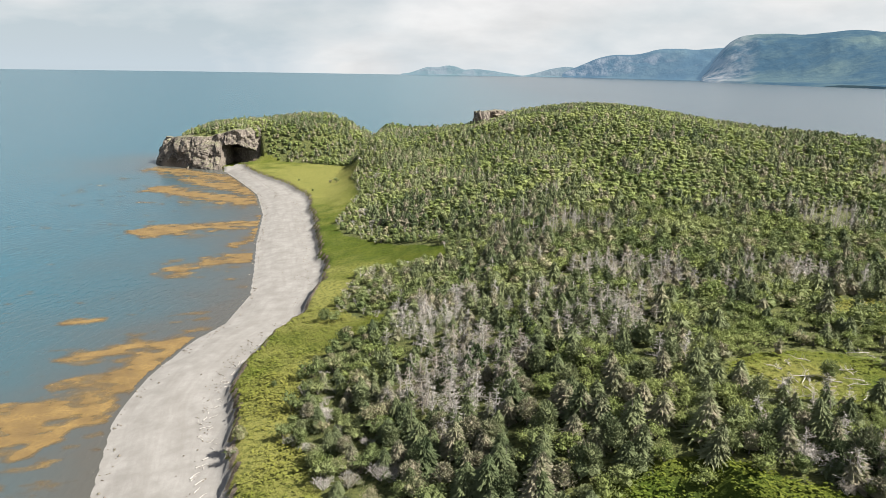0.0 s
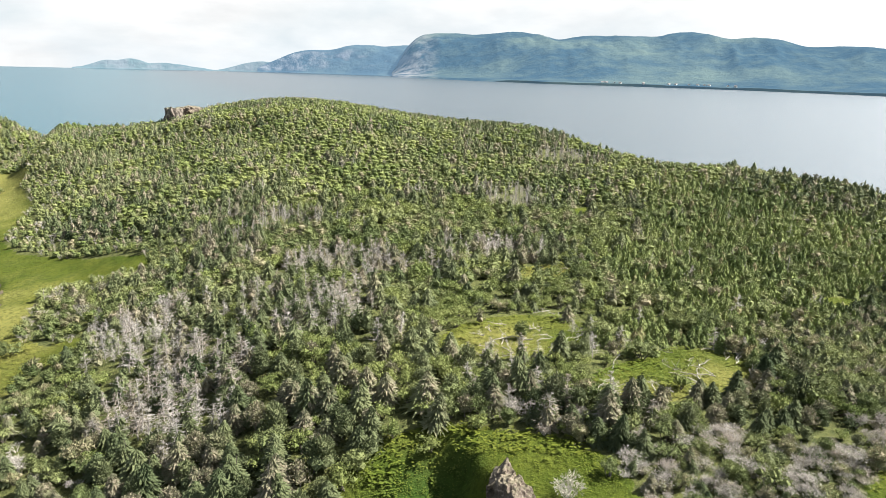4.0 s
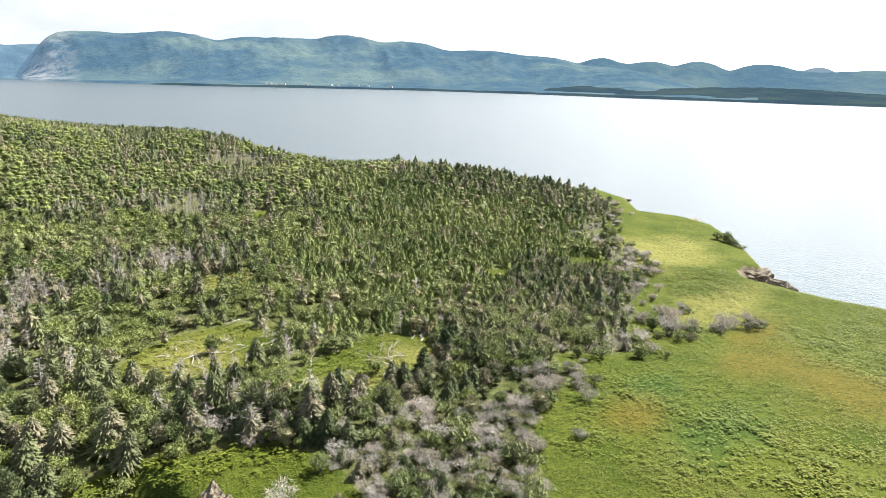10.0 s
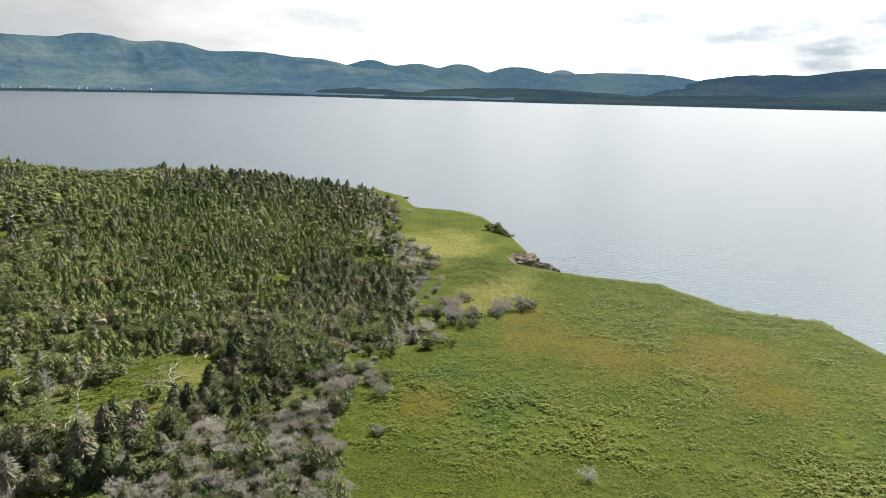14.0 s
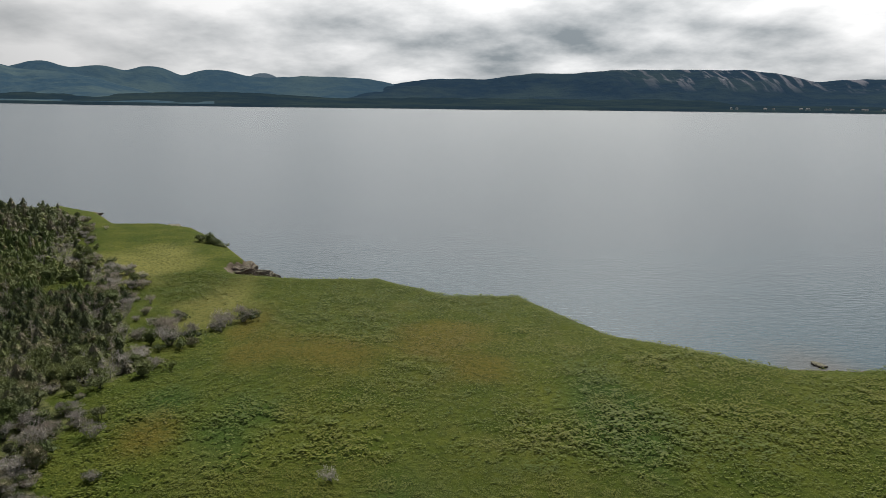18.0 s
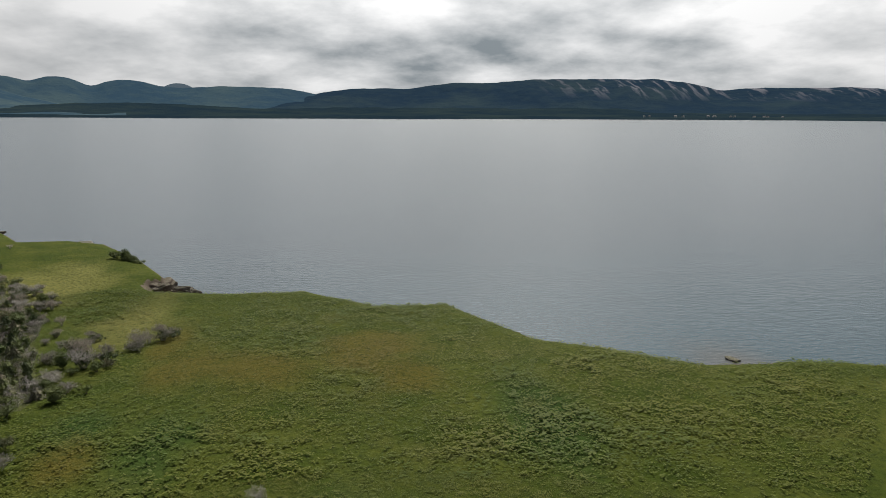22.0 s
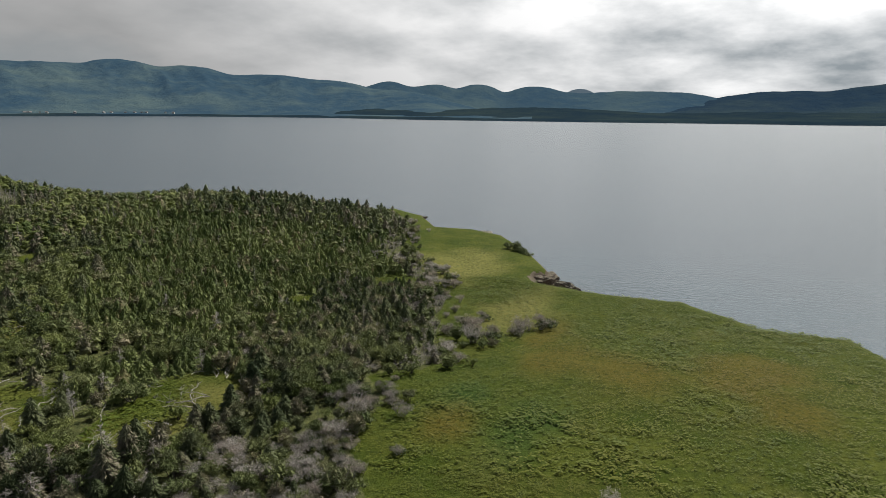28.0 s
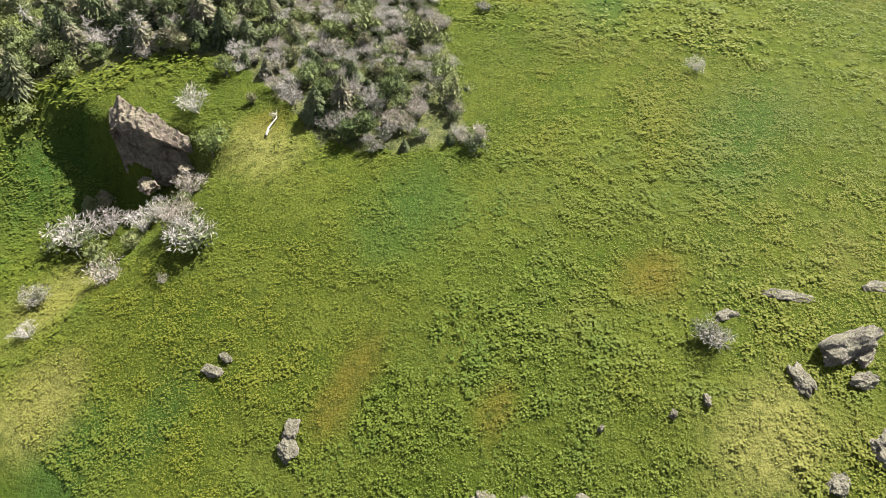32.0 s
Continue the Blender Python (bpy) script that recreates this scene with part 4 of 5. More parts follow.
SINGLES = (  # plants that stand alone: kind, x, y, size
    ("grey", 31.2, 42.6, 0.95), ("grey", 25.2, 38.2, 0.85), ("grey", 18.3, 45.8, 1.3), ("grey", 20.6, 44.0, 1.05), ("grey", 16.4, 38.9, 0.95), ("fir", 19.9, 40.2, 0.7), ("grey", 21.6, 40.6, 1.0), ("grey", 23.2, 40.0, 0.8), ("fir", 18.2, 42.8, 0.6),
    ("grey", 20.6, 33.2, 1.15), ("grey", 21.6, 35.6, 0.95), ("grey", 10.3, 41.0, 0.6), ("grey", 12.9, 43.4, 0.7), ("grey", 17.3, 33.3, 0.3), ("leaf", 28.6, 38.6, 1.1), ("spruce", 22.4, 46.4, 0.62), ("spruce", 21.6, 47.6, 0.5),
    ("fir", 23.6, 37.4, 0.5), ("grey", 38.4, 19.9, 0.75), ("grey", 37.2, 26.3, 0.8), ("grey", 34.8, 30.5, 0.75), ("fir", 36.1, 31.9, 0.6), ("fir", 34.2, 38.9, 0.35), ("fir", 35.9, 43.4, 0.62),
    ("grey", 56.4, 8.0, 0.62), ("grey", 29.7, -1.2, 0.8), ("grey", 105.0, 31.0, 1.25), ("grey", 108.0, 28.4, 1.1), ("grey", 102.6, 31.0, 1.0), ("grey", 110.5, 27.6, 0.8), ("grey", 106.5, 30.2, 0.9), ("grey", 97.0, 33.5, 1.1), ("grey", 94.5, 35.4, 1.2), ("grey", 99.5, 37.2, 1.0), ("grey", 104.0, 38.2, 0.9), ("grey", 108.6, 39.0, 0.8), ("fir", 92.4, 33.2, 0.55), ("fir", 94.2, 32.2, 0.5), ("dead", 84.0, 38.0, 0.75), ("dead", 82.6, 36.4, 0.8), ("dead", 85.5, 39.5, 0.7), ("grey", 97.5, 41.0, 0.9), ("leaf", 83.5, 31.4, 0.6),
    ("dead", 80.0, 37.4, 0.62), ("dead", 78.0, 38.6, 0.6), ("dead", 81.5, 39.0, 0.55), ("grey", 56.3, 28.8, 0.5), ("fir", 170.6, 50.4, 0.95), ("fir", 172.6, 53.0, 1.1), ("fir", 171.4, 51.8, 1.0), ("fir", 173.6, 55.0, 0.85), ("fir", 169.6, 49.0, 0.7), ("grey", 182.2, 82.6, 0.55),
    ("grey", 102.0, 39.0, 1.3), ("grey", 124.0, 57.0, 1.3), ("grey", 139.0, 62.0, 1.3), ("fir", 121.0, 55.5, 0.9), ("grey", 147.0, 70.0, 1.2), ("grey", 62.0, 36.6, 1.0), ("grey", 57.0, 36.0, 0.95), ("grey", 66.0, 39.0, 0.9), ("grey", 130.5, 58.8, 1.0), ("grey", 134.0, 60.5, 1.1), ("grey", 143.2, 72.5, 1.0), ("spruce", 63.5, 47.5, 0.8), ("spruce", 48.5, 47.5, 0.9), ("spruce", 52.5, 46.0, 0.7),
    ("fir", -21.1, 118.1, 0.85), ("fir", -19.0, 117.0, 0.7), ("fir", -25.0, 78.1, 0.75), ("grey", -25.6, 76.0, 0.5), ("fir", -43.3, 277.6, 0.7), ("fir", -46.0, 279.0, 0.4), ("fir", -15.7, 171.5, 0.7), ("fir", -17.5, 76.4, 0.6), ("fir", -15.6, 79.2, 0.75),
    ("grey", -14.2, 80.2, 0.8), ("fir", -14.0, 70.4, 0.8), ("fir", -18.8, 88.5, 0.7), ("fir", -19.6, 84.5, 0.75), ("fir", -12.2, 67.5, 0.9), ("fir", -24.0, 92.0, 0.35), ("leaf", -16.6, 91.5, 0.6), ("fir", 44.0, 73.0, 0.85), ("fir", -50, 262, 0.3), ("fir", -60, 285, 0.35),
    ("leaf", 24.5, 57.0, 0.9), ("leaf", 21.5, 59.5, 0.8), ("spruce", 118, 62, 0.8), ("fir", 116, 60, 0.8), ("fir", 112, 58, 0.9), ("fir", 107, 57, 0.85))


r_row = np.random.default_rng(91)
SINGLES += tuple(("spruce" if r_row.random() < 0.75 else "dead", 26.5 + 14 * u_ + w_ * 0.78, 62.0 - 17 * u_ + w_ * 0.63, r_row.uniform(0.75, 1.15))
                 for u_, w_ in zip(r_row.uniform(0, 1, 44), r_row.uniform(0.5, 8, 44)))  # the dark row of spruces above the hollow


r_rim = np.random.default_rng(93)
rim_x, rim_y = r_rim.uniform(56, 200, 4000), r_rim.uniform(28, 108, 4000)
rim_d = away(rim_x, rim_y, EAST_RIM)
outside = ~within(rim_x, rim_y, WOODS) & within(rim_x, rim_y, LAND) & (away(rim_x, rim_y, CLIFFS) > 6) & (r_rim.random(4000) < 0.5 * smooth(rim_d, 6.5, 1.0))
SINGLES += tuple(("grey" if r_rim.random() < 0.66 else "fir", px_, py_, r_rim.uniform(0.35, 0.95))
                 for px_, py_ in zip(rim_x[outside][:90].tolist(), rim_y[outside][:90].tolist()))  # shrubs straggling out into the meadow


def plant_all():
    x, y, kind, size = choose()
    x = np.concatenate([x, [s[1] for s in SINGLES]])
    y = np.concatenate([y, [s[2] for s in SINGLES]])
    kind = np.concatenate([kind, [s[0] for s in SINGLES]])
    size = np.concatenate([size, [s[3] for s in SINGLES]])
    single = np.arange(len(x)) >= len(x) - len(SINGLES)
    z = land_height(x, y, False) - np.where(single & (x > 165) & (y < 60) & (kind == "fir"), 0.85, 0)
    r = np.random.default_rng(77)
    deep, side = (x + 102) * -0.33 + (y - 345.6) * 0.94, (x + 102) * 0.94 + (y - 345.6) * 0.33
    mouth = (deep < 3) & (deep > -12) & (np.abs(side) < 12)
    for key, k in KINDS.items():
        mine = np.where((kind == key) & (z > 0.3) & ~mouth)[0]
        order = mine[np.argsort(np.where(single[mine], 0, np.hypot(x[mine], y[mine])))]
        close, rest = order[:k["limit"]], order[k["limit"]:]
        bases = []
        for n_, (crown, stem) in enumerate(k["near"]):
            crown_me, stem_me = mesh(k["crown"], crown[0], crown[1], k["mat"]), mesh("trunk", stem[0], stem[1], k["stem"])
            under = bushy(140 + n_, 1.5, 1.5, 240, 7, 0.22)[0] if key == "grey" and n_ % 4 else None
            if key == "dead" and n_ % 2:
                under = skirted(150 + n_, 2.7, 1.35, 6, 8, 30)[0]
            bases.append((crown_me, stem_me, mesh("foliage", *under, M_SPRUCE) if under else None))
        for n_, i in enumerate(close):
            tree = tagged(new(k["name"]), k["label"], k["cat"], k["group"])
            s = size[i]
            tree.matrix_basis = pose(x[i], y[i], z[i] - 0.05, r.normal(0, 3), r.normal(0, 3), r.uniform(0, 360)) @ Matrix.Diagonal((s, s, s * r.uniform(0.85, 1.2), 1))
            crown_me, stem_me, under_me = bases[n_ % len(bases)]
            if under_me:
                part("foliage", under_me, None, tree, "dark green live needles under the twigs")
            part("trunk" if k["cat"] != "shrub" else "stem", stem_me, None, tree)
            part(k["crown"], crown_me, None, tree)
        if len(rest):
            crowns, stems = [], []
            back = np.hypot(x[rest], y[rest]) > (165 if "mid" in k else 0)
            sets = [(t_, rest[~back][n_::len(k["mid"])]) for n_, t_ in enumerate(k.get("mid", ()))]
            sets += [(t_, rest[back][n_::len(k["far"])]) for n_, t_ in enumerate(k["far"])]
            for (crown, stem), g in sets:
                at = np.stack([x[g], y[g], z[g] - 0.05], -1)
                spin, tall_, tint = r.uniform(0, 6.283, len(g)), r.uniform(0.85, 1.2, len(g)), r.random(len(g))
                crowns.append(sow(crown, at, size[g], tall_, spin, tint))
                if key in ("dead", "grey"):
                    stems.append(sow(stem, at, size[g], tall_, spin, tint))
            v, f, t = join(crowns)
            wood_ob = part(k["name"] + "_stand", mesh(k["name"] + "_stand", v, f, k["mat"], False, tint=t), None)
            tagged(wood_ob, "dense far stand of " + k["label"].split(" on ")[0].split(" in ")[0].split(" at ")[0].split(" among ")[0], "woodland", kind="stuff")
            if stems:
                v, f, t = join(stems)
                tagged(part("stand_trunks", mesh("stand_trunks", v, f, k["stem"]), None), "bare trunks and boughs standing in the far wood", "woodland", kind="stuff")


plant_all()


# ---------------------------------------------------------------- meadow plants
def clump(seed, leaves=3):
    r, heap = np.random.default_rng(seed), Heap()
    for k in range(leaves):
        a = 2 * math.pi * (k + r.random() * 0.7) / leaves
        q, h = r.uniform(0.10, 0.30), r.uniform(0.16, 0.40)
        mid = np.array((q * math.cos(a), q * math.sin(a), h))
        g = np.array((math.cos(a), math.sin(a), r.uniform(-0.5, 0.15))) * r.uniform(0.15, 0.26)
        heap.put(*kite(mid - g, mid + g, r.uniform(0.08, 0.15), 0.0))
    return heap.done()


def meadow(name, step, r0, r1, b0, b1, size, seed, label, keepout=WOODS):
    r = np.random.default_rng(seed)
    x, y = np.meshgrid(np.arange(-60, 215, step), np.arange(-85, 130, step))
    x, y = x + r.uniform(-0.5, 0.5, x.shape) * step, y + r.uniform(-0.5, 0.5, y.shape) * step
    d, b = np.hypot(x, y), np.degrees(np.arctan2(x, y))
    ok = (d > r0) & (d < r1) & (b > b0) & (b < b1)
    x, y = x[ok], y[ok]
    ok = within(x, y, LAND) & (away(x, y, BEACH) > 17.5)
    glade = ~within(x, y, WOODS)
    for cx, cy, rx, ry in CLEARINGS:
        glade |= ((x - cx) / rx) ** 2 + ((y - cy) / ry) ** 2 < 1.1
    ok &= glade & (np.abs(fbm(x, y, 9, 201, 3) - 0.5) > 0.008 * smooth(fbm(x, y, 20, 203, 2), 0.5, 0.65))
    x, y = x[ok], y[ok]
    worn = fbm(x, y, 16, 101, 3)
    tuft = 0.6 * lattice(x, y, 0.6, 117) + 0.4 * lattice(x + 9, y, 1.5, 119)
    ok = r.random(x.shape) < np.clip(1.2 - 1.0 * smooth(worn, 0.60, 0.74), 0.4, 1) * smooth(tuft, 0.10 * (r0 > 50), 0.2 + 0.12 * (r0 > 50))
    x, y, tuft = x[ok], y[ok], tuft[ok]
    z = land_height(x, y)
    dry = patches(x, y)
    lush = fbm(x, y, 11, 111, 3)
    s = size * r.uniform(0.7, 1.2, x.shape) * (0.62 + 0.7 * smooth(tuft, 0.25, 0.75)) * (0.8 + 0.4 * smooth(lush, 0.35, 0.68)) * (1 - 0.35 * dry[:, 0]) * (1 + 0.12 * dry[:, 1])
    sets = []
    for n_ in range(4):
        g = np.arange(n_, len(x), 4)
        sets.append(sow(clump(200 + n_), np.stack([x[g], y[g], z[g] - 0.03], -1), s[g], r.uniform(0.7, 1.3, len(g)), r.uniform(0, 6.283, len(g)), g.astype(float)))
    v, f, t = join(sets)
    tagged(part(name, mesh(name, v, f, M_MEADOW, False, patch=dry[t.astype(int)]), None), label, "meadow plants", kind="stuff")


meadow("meadow_plants", 0.22, 12, 60, 8, 132, 0.50, 301, "lush green leafy plants covering the clifftop meadow")
meadow("meadow_tufts", 0.47, 60, 150, 40, 132, 0.88, 302, "yellow-green tufts over the farther meadow")
meadow("bank_grass", 0.56, 59, 130, -30, 40, 0.95, 303, "yellowish grass and low plants on the bank above the beach")


# ---------------------------------------------------------------- rocks and cliffs
def rock_mesh(name, seed, size, mat, detail=4, rough=0.35, block=0.5, tops=1.0):
    """A weathered rock: a sphere pushed out to a block, broken by ridged relief at three scales."""
    bm = bmesh.new()
    bmesh.ops.create_icosphere(bm, subdivisions=detail, radius=1.0)
    o = Vector((seed * 3.1, seed * 1.7, seed * 0.9))
    for v in bm.verts:
        p = v.co.normalized()
        m = max(abs(p.x), abs(p.y), abs(p.z))
        p = p * (1 + block * (1 / m - 1))
        n = noise.fractal(p * 1.1 + o, 1.0, 2.0, 4) * rough + abs(noise.noise(p * 3.3 + o)) * rough * 0.6 - abs(noise.noise(p * 7.5 + o)) * rough * 0.25
        step = math.floor((p.z + 0.2 * n) * 4) / 4
        p = p * (1 + n)
        p.z = p.z * 0.75 + step * 0.25
        v.co = Vector((p.x * size[0], p.y * size[1], max(p.z, -0.8) * size[2] * tops))
    me = bpy.data.meshes.new(name)
    bm.to_mesh(me)
    bm.free()
    me.materials.append(mat)
    return me


def rock(name, seed, x, y, size, mat, label, turn=0, sink=0.35, detail=4, rough=0.35, block=0.5, z=None, group=""):
    ob = new(name, rock_mesh(name, seed, size, mat, detail, rough, block))
    ob.matrix_basis = pose(x, y, (ground_at(x, y) if z is None else z) + size[2] * (1 - 2 * sink) * 0.5, 0, 0, turn)
    return tagged(ob, label, "rock", group)




def crag(top):
    """A rock ledge that falls and narrows to the south-east and breaks off south-westwards in a steep ragged face: its top, or its face."""
    U, V = np.meshgrid(np.linspace(0, 1, 72), np.linspace(0, 1, 110))
    k = [0, 0.3, 0.55, 0.8, 1]
    rag = 1.1 * (fbm(V * 11, V * 0, 2.4, 171, 3) - 0.5)
    lx, ly = np.interp(V, k, [25.6, 25.8, 26.2, 27.3, 28.6]) - 0.6 * rag, np.interp(V, k, [46.9, 45.3, 43.7, 42.3, 41.2]) - 0.8 * rag
    lz = np.interp(V, k, [15.2, 16.1, 15.8, 14.9, 13.0]) + 0.8 * (fbm(V * 11, V * 0 + 3, 2.0, 173, 3) - 0.5)
    if top:
        out = U * np.interp(V, k, [3.4, 4.0, 3.2, 2.1, 0.6])
        x, y = lx + 0.68 * out, ly + 0.74 * out
        rel = fbm(x, y, 1.8, 181, 6) - 0.5 + 0.5 * (np.abs(fbm(x + 5, y, 0.9, 183, 3) - 0.5) - 0.12)
        z = lz + (0.2 + 0.5 * V) * U + 1.9 * rel * smooth(U, 0, 0.05) - 1.6 * smooth(U, 0.85, 1.0)
    else:
        z = lz - U * (lz - 10.9)
        rel = fbm(V * 9 + 0.4 * z, z * 1.3, 1.9, 187, 5) - 0.5
        chunk = np.floor(3.0 * (lattice(V * 9, z, 1.2, 191))) / 3
        out = 1.3 * U + smooth(U, 0.02, 0.12) * (2.2 * rel - 0.5 + 0.8 * chunk) - 0.35 * np.floor(U * 5 + rel * 2) / 5
        x, y = lx - 0.6 * out, ly - 0.8 * out
    i = np.arange(U.size).reshape(U.shape)
    return mesh("ledge" if top else "rock_face", np.stack([x, y, z], -1).reshape(-1, 3), np.stack([i[:-1, :-1], i[:-1, 1:], i[1:, 1:], i[1:, :-1]], -1).reshape(-1, 4), M_ROCK)


outcrop = tagged(new("rock_outcrop"), "craggy brown rock outcrop with a steep shaded face under the knoll", "rock")
part("rock_face", crag(False), None, outcrop, "dark broken rock face")
part("ledge", crag(True), None, outcrop, "sunlit brown sloping ledge")
for k, (bx_, by_, bz_, q) in enumerate(((24.6, 43.0, 11.7, 0.6), (27.2, 41.0, 12.2, 0.5))):
    block_ = part("block", rock_mesh("block", 60 + k, (q, q * 1.2, q * 0.9), M_ROCK, 3, 0.5, 0.6), None, outcrop)
    block_.location = (bx_, by_, bz_)
for sx, sy, a, b, c, turn, sd in ((32.9, -8.5, 0.85, 1.6, 1.15, 55, 5), (29.7, -6.6, 0.5, 0.95, 0.4, 130, 6), (31.2, -9.7, 0.45, 0.8, 0.5, 40, 7), (27.6, -11.6, 1.0, 0.8, 0.5, 20, 8), (35.3, -4.6, 1.3, 0.4, 0.2, 110, 9), (38.7, -9.3, 0.9, 0.4, 0.2, 120, 30),
                                   (24.6, -9.8, 0.7, 0.5, 0.25, 0, 10), (32.1, -1.6, 0.7, 0.3, 0.2, 140, 11), (33.0, -9.5, 0.4, 0.9, 0.5, 75, 29)):
    rock("boulder", sd, sx, sy, (a, b, c), M_PALE, "pale weathered boulder breaking through the meadow", turn, 0.48, 4, 0.5, 0.25, group="boulders in the meadow")
for sx, sy, a, b, c, turn, sd in ((13.3, 18.8, 0.66, 0.42, 0.4, 20, 12), (12.2, 18.3, 0.66, 0.55, 0.38, 70, 13), (13.9, 25.8, 0.36, 0.7, 0.3, 10, 14), (15.0, 25.6, 0.5, 0.25, 0.2, 80, 15)):
    rock("field_stone", sd, sx, sy, (a, b, c), M_PALE, "light grey lichened stone lying in the meadow", turn, 0.4, 4, 0.35, 0.4, group="stones in the meadow")
for sx, sy, a, b, turn, sd in ((14.9, 5.9, 1.3, 0.7, 70, 16), (15.9, 3.5, 1.5, 0.7, 80, 17), (17.3, 0.9, 1.2, 0.6, 75, 18), (24.2, -0.9, 0.25, 0.18, 0, 19), (25.9, -2.3, 0.35, 0.2, 20, 20), (21.6, 2.4, 0.2, 0.16, 0, 21)):
    rock("ledge_stone", sd, sx, sy, (a, b, 0.3), M_PALE, "low pale ledge stone at the meadow's bare edge", turn, 0.4, 4, 0.4, 0.5, group="ledge stones")
rock("sea_boulder", 22, 123.5, -76.6, (1.3, 0.9, 0.42), M_CLIFF, "dark boulder standing in the shallow water", 20, 0.42, 4, 0.5, 0.2, z=0.0)
rock("bluff_rock", 23, 153.4, 40.8, (1.6, 4.6, 2.0), M_ROCK, "brown eroded bluff with a dark hollow at the meadow's edge", 48, 0.5, 5, 0.6, 0.3, z=9.3)
rock("bluff_rock", 24, 147.5, 33.0, (1.6, 3.4, 1.9), M_PALE, "pale broken rock at the foot of the eroded bluff", -40, 0.5, 5, 0.5, 0.35, z=9.9)
rock("bluff_rock", 25, 218, 108, (3, 6, 1.5), M_CLIFF, "brown rock bluff at the end of the wooded point", 20, 0.5, 4, 0.5, 0.5, z=10.2)
rock("bluff_rock", 26, 195, 70, (3.5, 2.0, 0.9), M_PALE, "pale bare rock along the cliff edge", 20, 0.5, 4, 0.4, 0.5, z=11.6)
rock("crest_crag", 27, 17.5, 338, (3.5, 5, 5), M_CLIFF, "dark crag standing out at the crest of the wooded hill", 0, 0.5, 4, 0.4, 0.6, z=25.6)
rock("crest_crag", 28, 24, 344, (4.5, 4, 3), M_ROCK, "grey crag among trees at the crest of the hill", 40, 0.5, 4, 0.4, 0.6, z=27.6)


def cave_cliff():
    """The rocky face of the western cape: a ragged wall along its foot, with a deep arched cave."""
    foot = [(-146, 366), (-143, 355), (-132, 348), (-118, 344), (-108, 343.5), (-98, 347), (-90, 356), (-82, 364), (-70, 366)]
    pts = np.array(foot, float)
    run = np.concatenate([[0], np.cumsum(np.hypot(*np.diff(pts, axis=0).T))])
    S, T = np.meshgrid(np.linspace(0, run[-1], 150), np.linspace(0, 1, 52))
    px_, py_ = np.interp(S, run, pts[:, 0]), np.interp(S, run, pts[:, 1])
    tx, ty = np.gradient(px_, axis=1), np.gradient(py_, axis=1)
    ln = np.hypot(tx, ty)
    nx, ny = ty / ln, -tx / ln
    top = land_height(px_ - 7 * nx, py_ - 7 * ny, False) + 1.0 + 3.0 * (fbm(S, S * 0, 11, 119, 3) - 0.5)
    top = np.clip(top + 4.0 * np.exp(-((S - 55) / 13) ** 2), 6.0, 19.0)
    wall_t = np.minimum(T / 0.7, 1)
    roof = np.maximum(T - 0.7, 0) / 0.3
    z = -1 + wall_t * (top + 1) + roof * 2.0
    rag = 6.5 * (fbm(S * 1.0, z * 0.8, 9, 121, 4) - 0.5) + 1.8 * np.floor(4 * lattice(S + 0.6 * z, z * 1.2, 3.2, 127)) / 4 + 2.6 * np.abs(fbm(S * 1.5, z * 0.9, 4, 131, 3) - 0.5) * 2
    push = 2.5 - 7.0 * wall_t ** 1.6 + rag * (1 - 0.6 * roof) - 32 * roof
    a = (S - 55.5) / 8.0
    arch = smooth(1 - np.maximum(np.abs(a), (z - 1.0) / (10.5 - 3.0 * a * (a > 0))), 0.0, 0.12)
    push = push - arch * 22
    x, y = px_ + nx * push, py_ + ny * push
    cover = land_height(x, y, False)
    z = np.where(roof > 0, z * (1 - smooth(roof, 0, 0.25)) + (cover + 0.15) * smooth(roof, 0, 0.25), z) + smooth(roof, 0.02, 0.2) * 0.8 * (fbm(x, y, 5, 151) - 0.5)
    i = np.arange(S.size).reshape(S.shape)
    me = mesh("sea_cliff", np.stack([x, y, z], -1).reshape(-1, 3), np.stack([i[:-1, :-1], i[:-1, 1:], i[1:, 1:], i[1:, :-1]], -1).reshape(-1, 4), M_CLIFF, False, cover=np.tile((0.0, 1.0, 0.0), (S.size, 1)))
    me.materials.append(M_GROUND)
    me.polygons.foreach_set("material_index", (((roof[:-1, :-1] + 0.3 * (fbm(S, T * 40, 5, 157) - 0.5)[:-1, :-1]) > 0.14).astype(np.int32)).ravel())
    return me


tagged(part("sea_cliff", cave_cliff(), None), "grey-brown sea cliff with a deep dark cave at its foot", "cliff", kind="structure")


# ---------------------------------------------------------------- fallen wood
def log(name, seed, x, y, length, thick, turn, label, group, lift=0.15, branches=5):
    r = np.random.default_rng(seed)
    trunk_ = Heap()
    p = np.array((-length / 2, 0, 0.0))
    for k in range(4):
        q = np.array((-length / 2 + length * (k + 1) / 4, r.normal(0, 0.06) * length, r.normal(0, 0.03) * length + 0.05))
        trunk_.put(*spike(p, q, thick * (1 - 0.18 * k), thick * (1 - 0.18 * (k + 1)), 6))
        p = q
    ob = tagged(new(name), label, "log", group)
    ob.matrix_basis = pose(x, y, ground_at(x, y) + lift, r.normal(0, 4), r.normal(0, 5), turn)
    part("stem", mesh("stem", *trunk_.done(), M_SILVER), None, ob)
    if branches:
        for _ in range(branches):
            s = r.uniform(-0.4, 0.45) * length
            g = r.normal(0, 1, 3)
            g[2] = abs(g[2]) + 0.3
            g = g / np.linalg.norm(g) * r.uniform(0.15, 0.32) * length
            part("branch", mesh("branch", *spike((s, 0, 0.03), np.array((s, 0, 0.03)) + g, thick * 0.4, 0.012, 4), M_SILVER), None, ob)


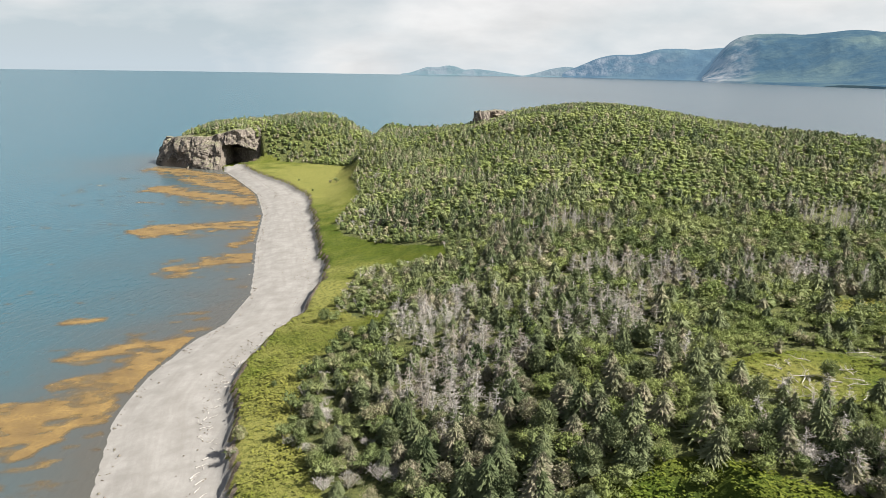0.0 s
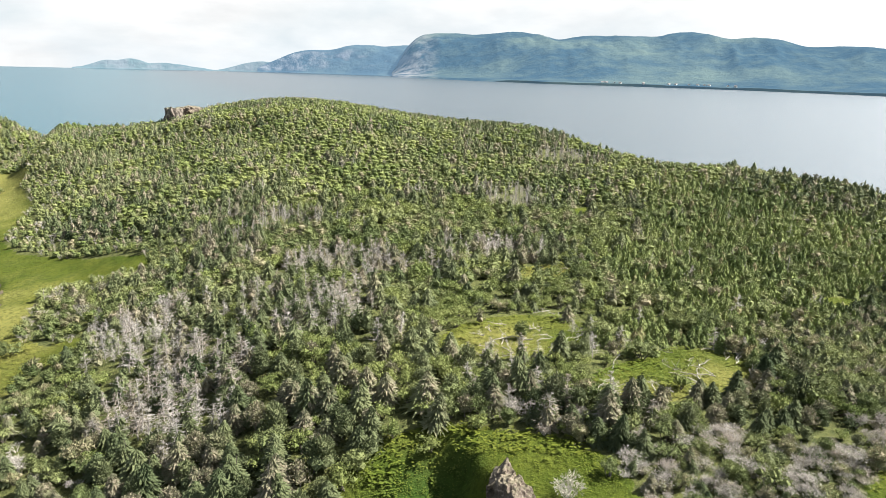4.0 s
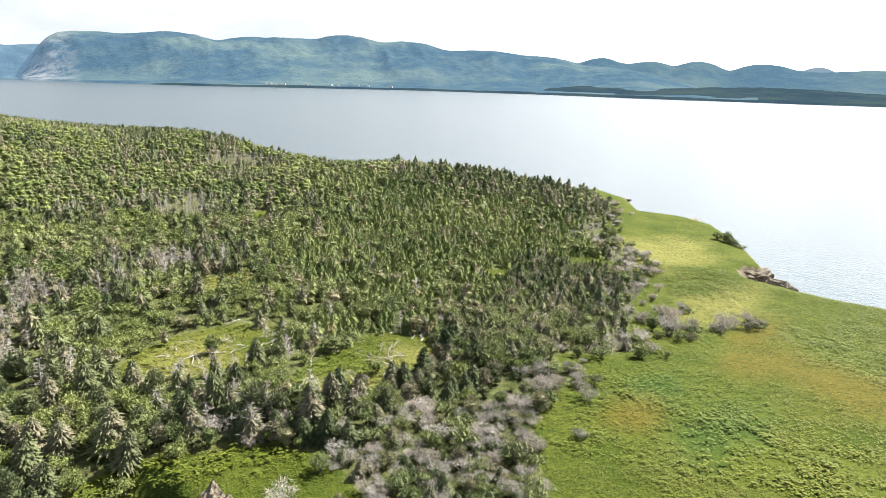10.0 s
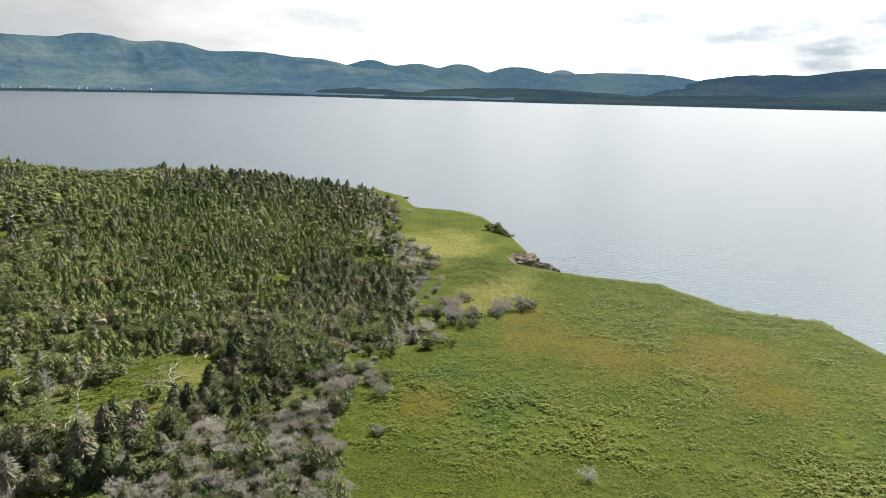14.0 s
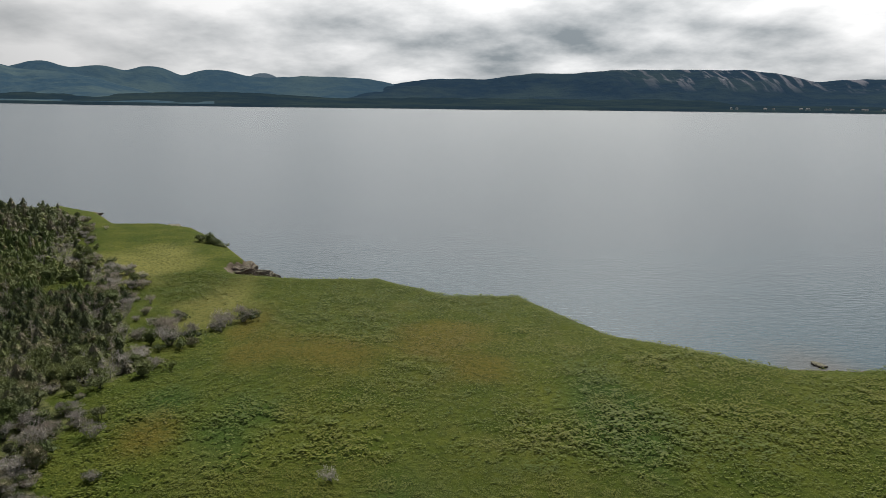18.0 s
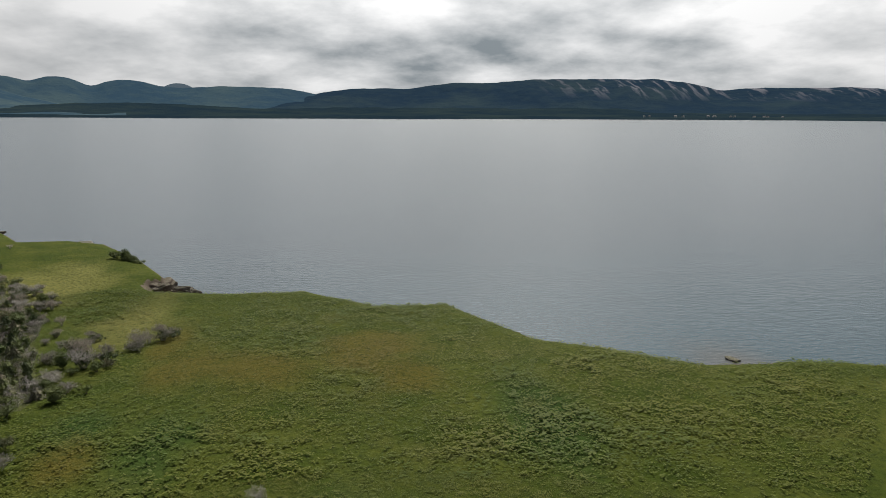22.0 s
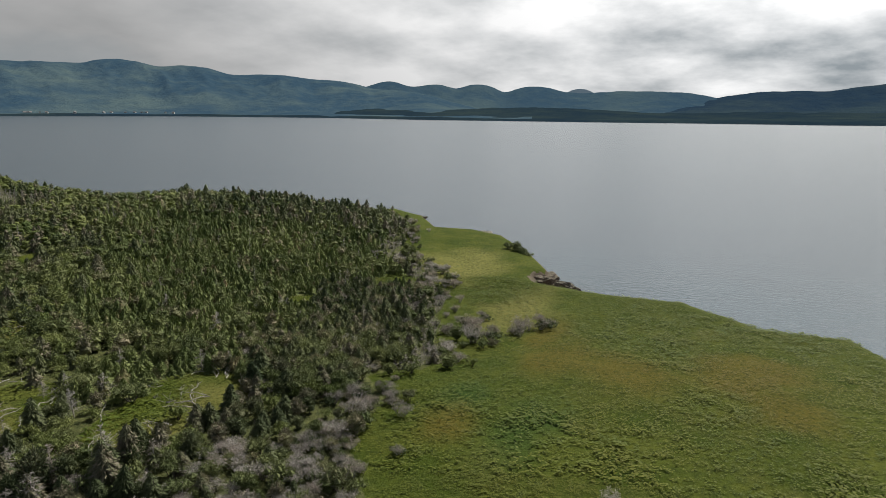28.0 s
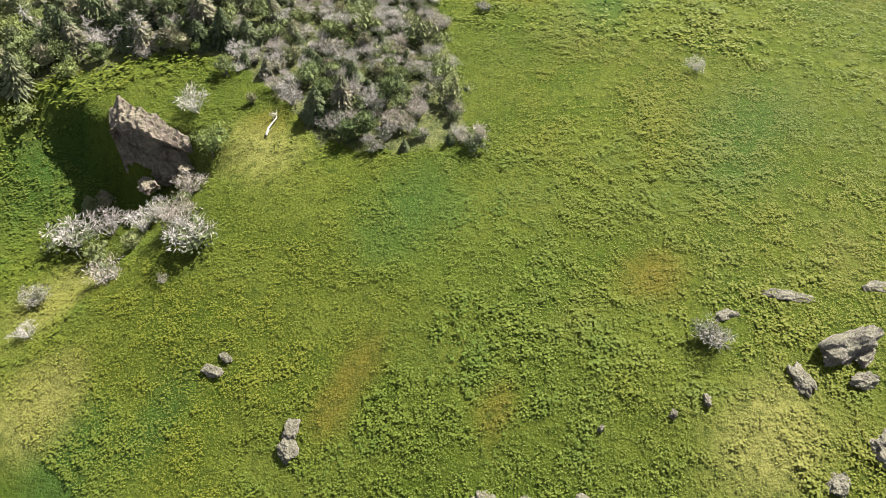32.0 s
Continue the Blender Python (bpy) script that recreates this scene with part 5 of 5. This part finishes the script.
r_log = np.random.default_rng(17)
for k in range(64):
    cx, cy, rx, ry = CLEARINGS[(0, 0, 0, 1, 1, 2, 5)[k % 7]]
    log("fallen_log", 400 + k, cx + r_log.uniform(-1, 1) * rx, cy + r_log.uniform(-1, 1) * ry, r_log.uniform(1.5, 4.0), r_log.uniform(0.035, 0.075), r_log.uniform(0, 180),
        "bleached fallen trunk lying in a clearing of the wood", "fallen trunks in clearings", 0.35)
log("fallen_tree", 460, 32.6, 35.6, 2.6, 0.10, 20, "bleached dead tree lying on the grassy knoll", "", 0.25, 9)
for k in range(60):
    t = (k + r_log.random()) / 60
    yy = 66 + 62 * t
    xx = np.interp(yy, [66, 72, 91, 105, 121, 130], [-24.5, -25.5, -30.5, -32.2, -30, -28]) - r_log.uniform(0.3, 4.0) * (1.2 - t)
    log("driftwood", 500 + k, xx, yy, r_log.uniform(0.6, 2.2), r_log.uniform(0.035, 0.07), r_log.uniform(20, 160), "bleached driftwood stranded at the top of the beach", "driftwood on the beach", 0.06, 0)


# ---------------------------------------------------------------- stones on the beach, and houses on the far shore
def pebbles():
    r, heap = np.random.default_rng(23), Heap()
    for k in range(900):
        yy = r.uniform(62, 330)
        edge_ = float(np.interp(yy, [b_[1] for b_ in BEACH], [b_[0] for b_ in BEACH]))
        band = r.random()
        xx = edge_ + (r.normal(12.8, 1.1) if band < 0.65 else r.normal(7, 2.5) if band < 0.68 else r.normal(0.6, 0.8)) * (1 if yy < 255 else 0.55)
        q = r.uniform(0.06, 0.19) * (1.5 if band > 0.7 else 1.0)
        c = np.array((xx, yy, max(ground_at(xx, yy), -0.1) + q * 0.25))
        pts = [c + np.array(d) * q * r.uniform(0.6, 1.2) for d in ((1, 0, 0), (0, 1, 0), (-1, 0, 0), (0, -1, 0), (0, 0, 0.8), (0, 0, -0.8))]
        heap.put(pts, [(0, 1, 4), (1, 2, 4), (2, 3, 4), (3, 0, 4), (1, 0, 5), (2, 1, 5), (3, 2, 5), (0, 3, 5)])
    return mesh("beach_stones", *heap.done(), M_PALE)


tagged(part("beach_stones", pebbles(), None), "scattered grey stones along the tide lines of the beach", "stones", kind="stuff")

M_WALL = material("pale_house_paint", 0.7)[0]
M_WALL.node_tree.nodes["Principled BSDF"].inputs["Base Color"].default_value = (0.55, 0.55, 0.53, 1)
M_ROOF = material("grey_roofing", 0.8)[0]
M_ROOF.node_tree.nodes["Principled BSDF"].inputs["Base Color"].default_value = (0.16, 0.15, 0.15, 1)


def house_parts(w, d, h):
    a, b = w / 2, d / 2
    box = [(-a, -b, -3), (a, -b, -3), (a, b, -3), (-a, b, -3), (-a, -b, h), (a, -b, h), (a, b, h), (-a, b, h), (-a, 0, h * 1.5), (a, 0, h * 1.5)]
    walls_ = mesh("wall", box, [(0, 1, 5, 4), (1, 2, 6, 5), (2, 3, 7, 6), (3, 0, 4, 7), (4, 7, 8), (5, 9, 6)], M_WALL)
    e = 0.5
    top = [(-a - e, -b - e, h - 0.3), (a + e, -b - e, h - 0.3), (a + e, 0, h * 1.5 + 0.25), (-a - e, 0, h * 1.5 + 0.25), (-a - e, b + e, h - 0.3), (a + e, b + e, h - 0.3)]
    return walls_, mesh("roof", top + [(x_, y_, z_ - 0.3) for x_, y_, z_ in top], [(0, 1, 2, 3), (3, 2, 5, 4), (7, 6, 9, 8), (8, 9, 10, 11), (0, 6, 7, 1), (4, 5, 11, 10)], M_ROOF)


walls_me, roof_me = house_parts(10, 7, 4)
r_h = np.random.default_rng(31)
for k in range(30):
    bear_h = radians(r_h.uniform(36, 47) if k < 14 else r_h.uniform(113, 127))
    dist_h = float(np.interp(math.degrees(bear_h), [q[0] for q in SHORE], [q[1] for q in SHORE])) + r_h.uniform(50, 110)
    house = tagged(new("house"), "small pale house with a grey gable roof on the far shore", "house", "houses on the far shore")
    house.matrix_basis = pose(dist_h * math.sin(bear_h), dist_h * math.cos(bear_h), 11 if k < 14 else 9, 0, 0, r_h.uniform(0, 180))
    part("wall", walls_me, None, house)
    part("roof", roof_me, None, house)
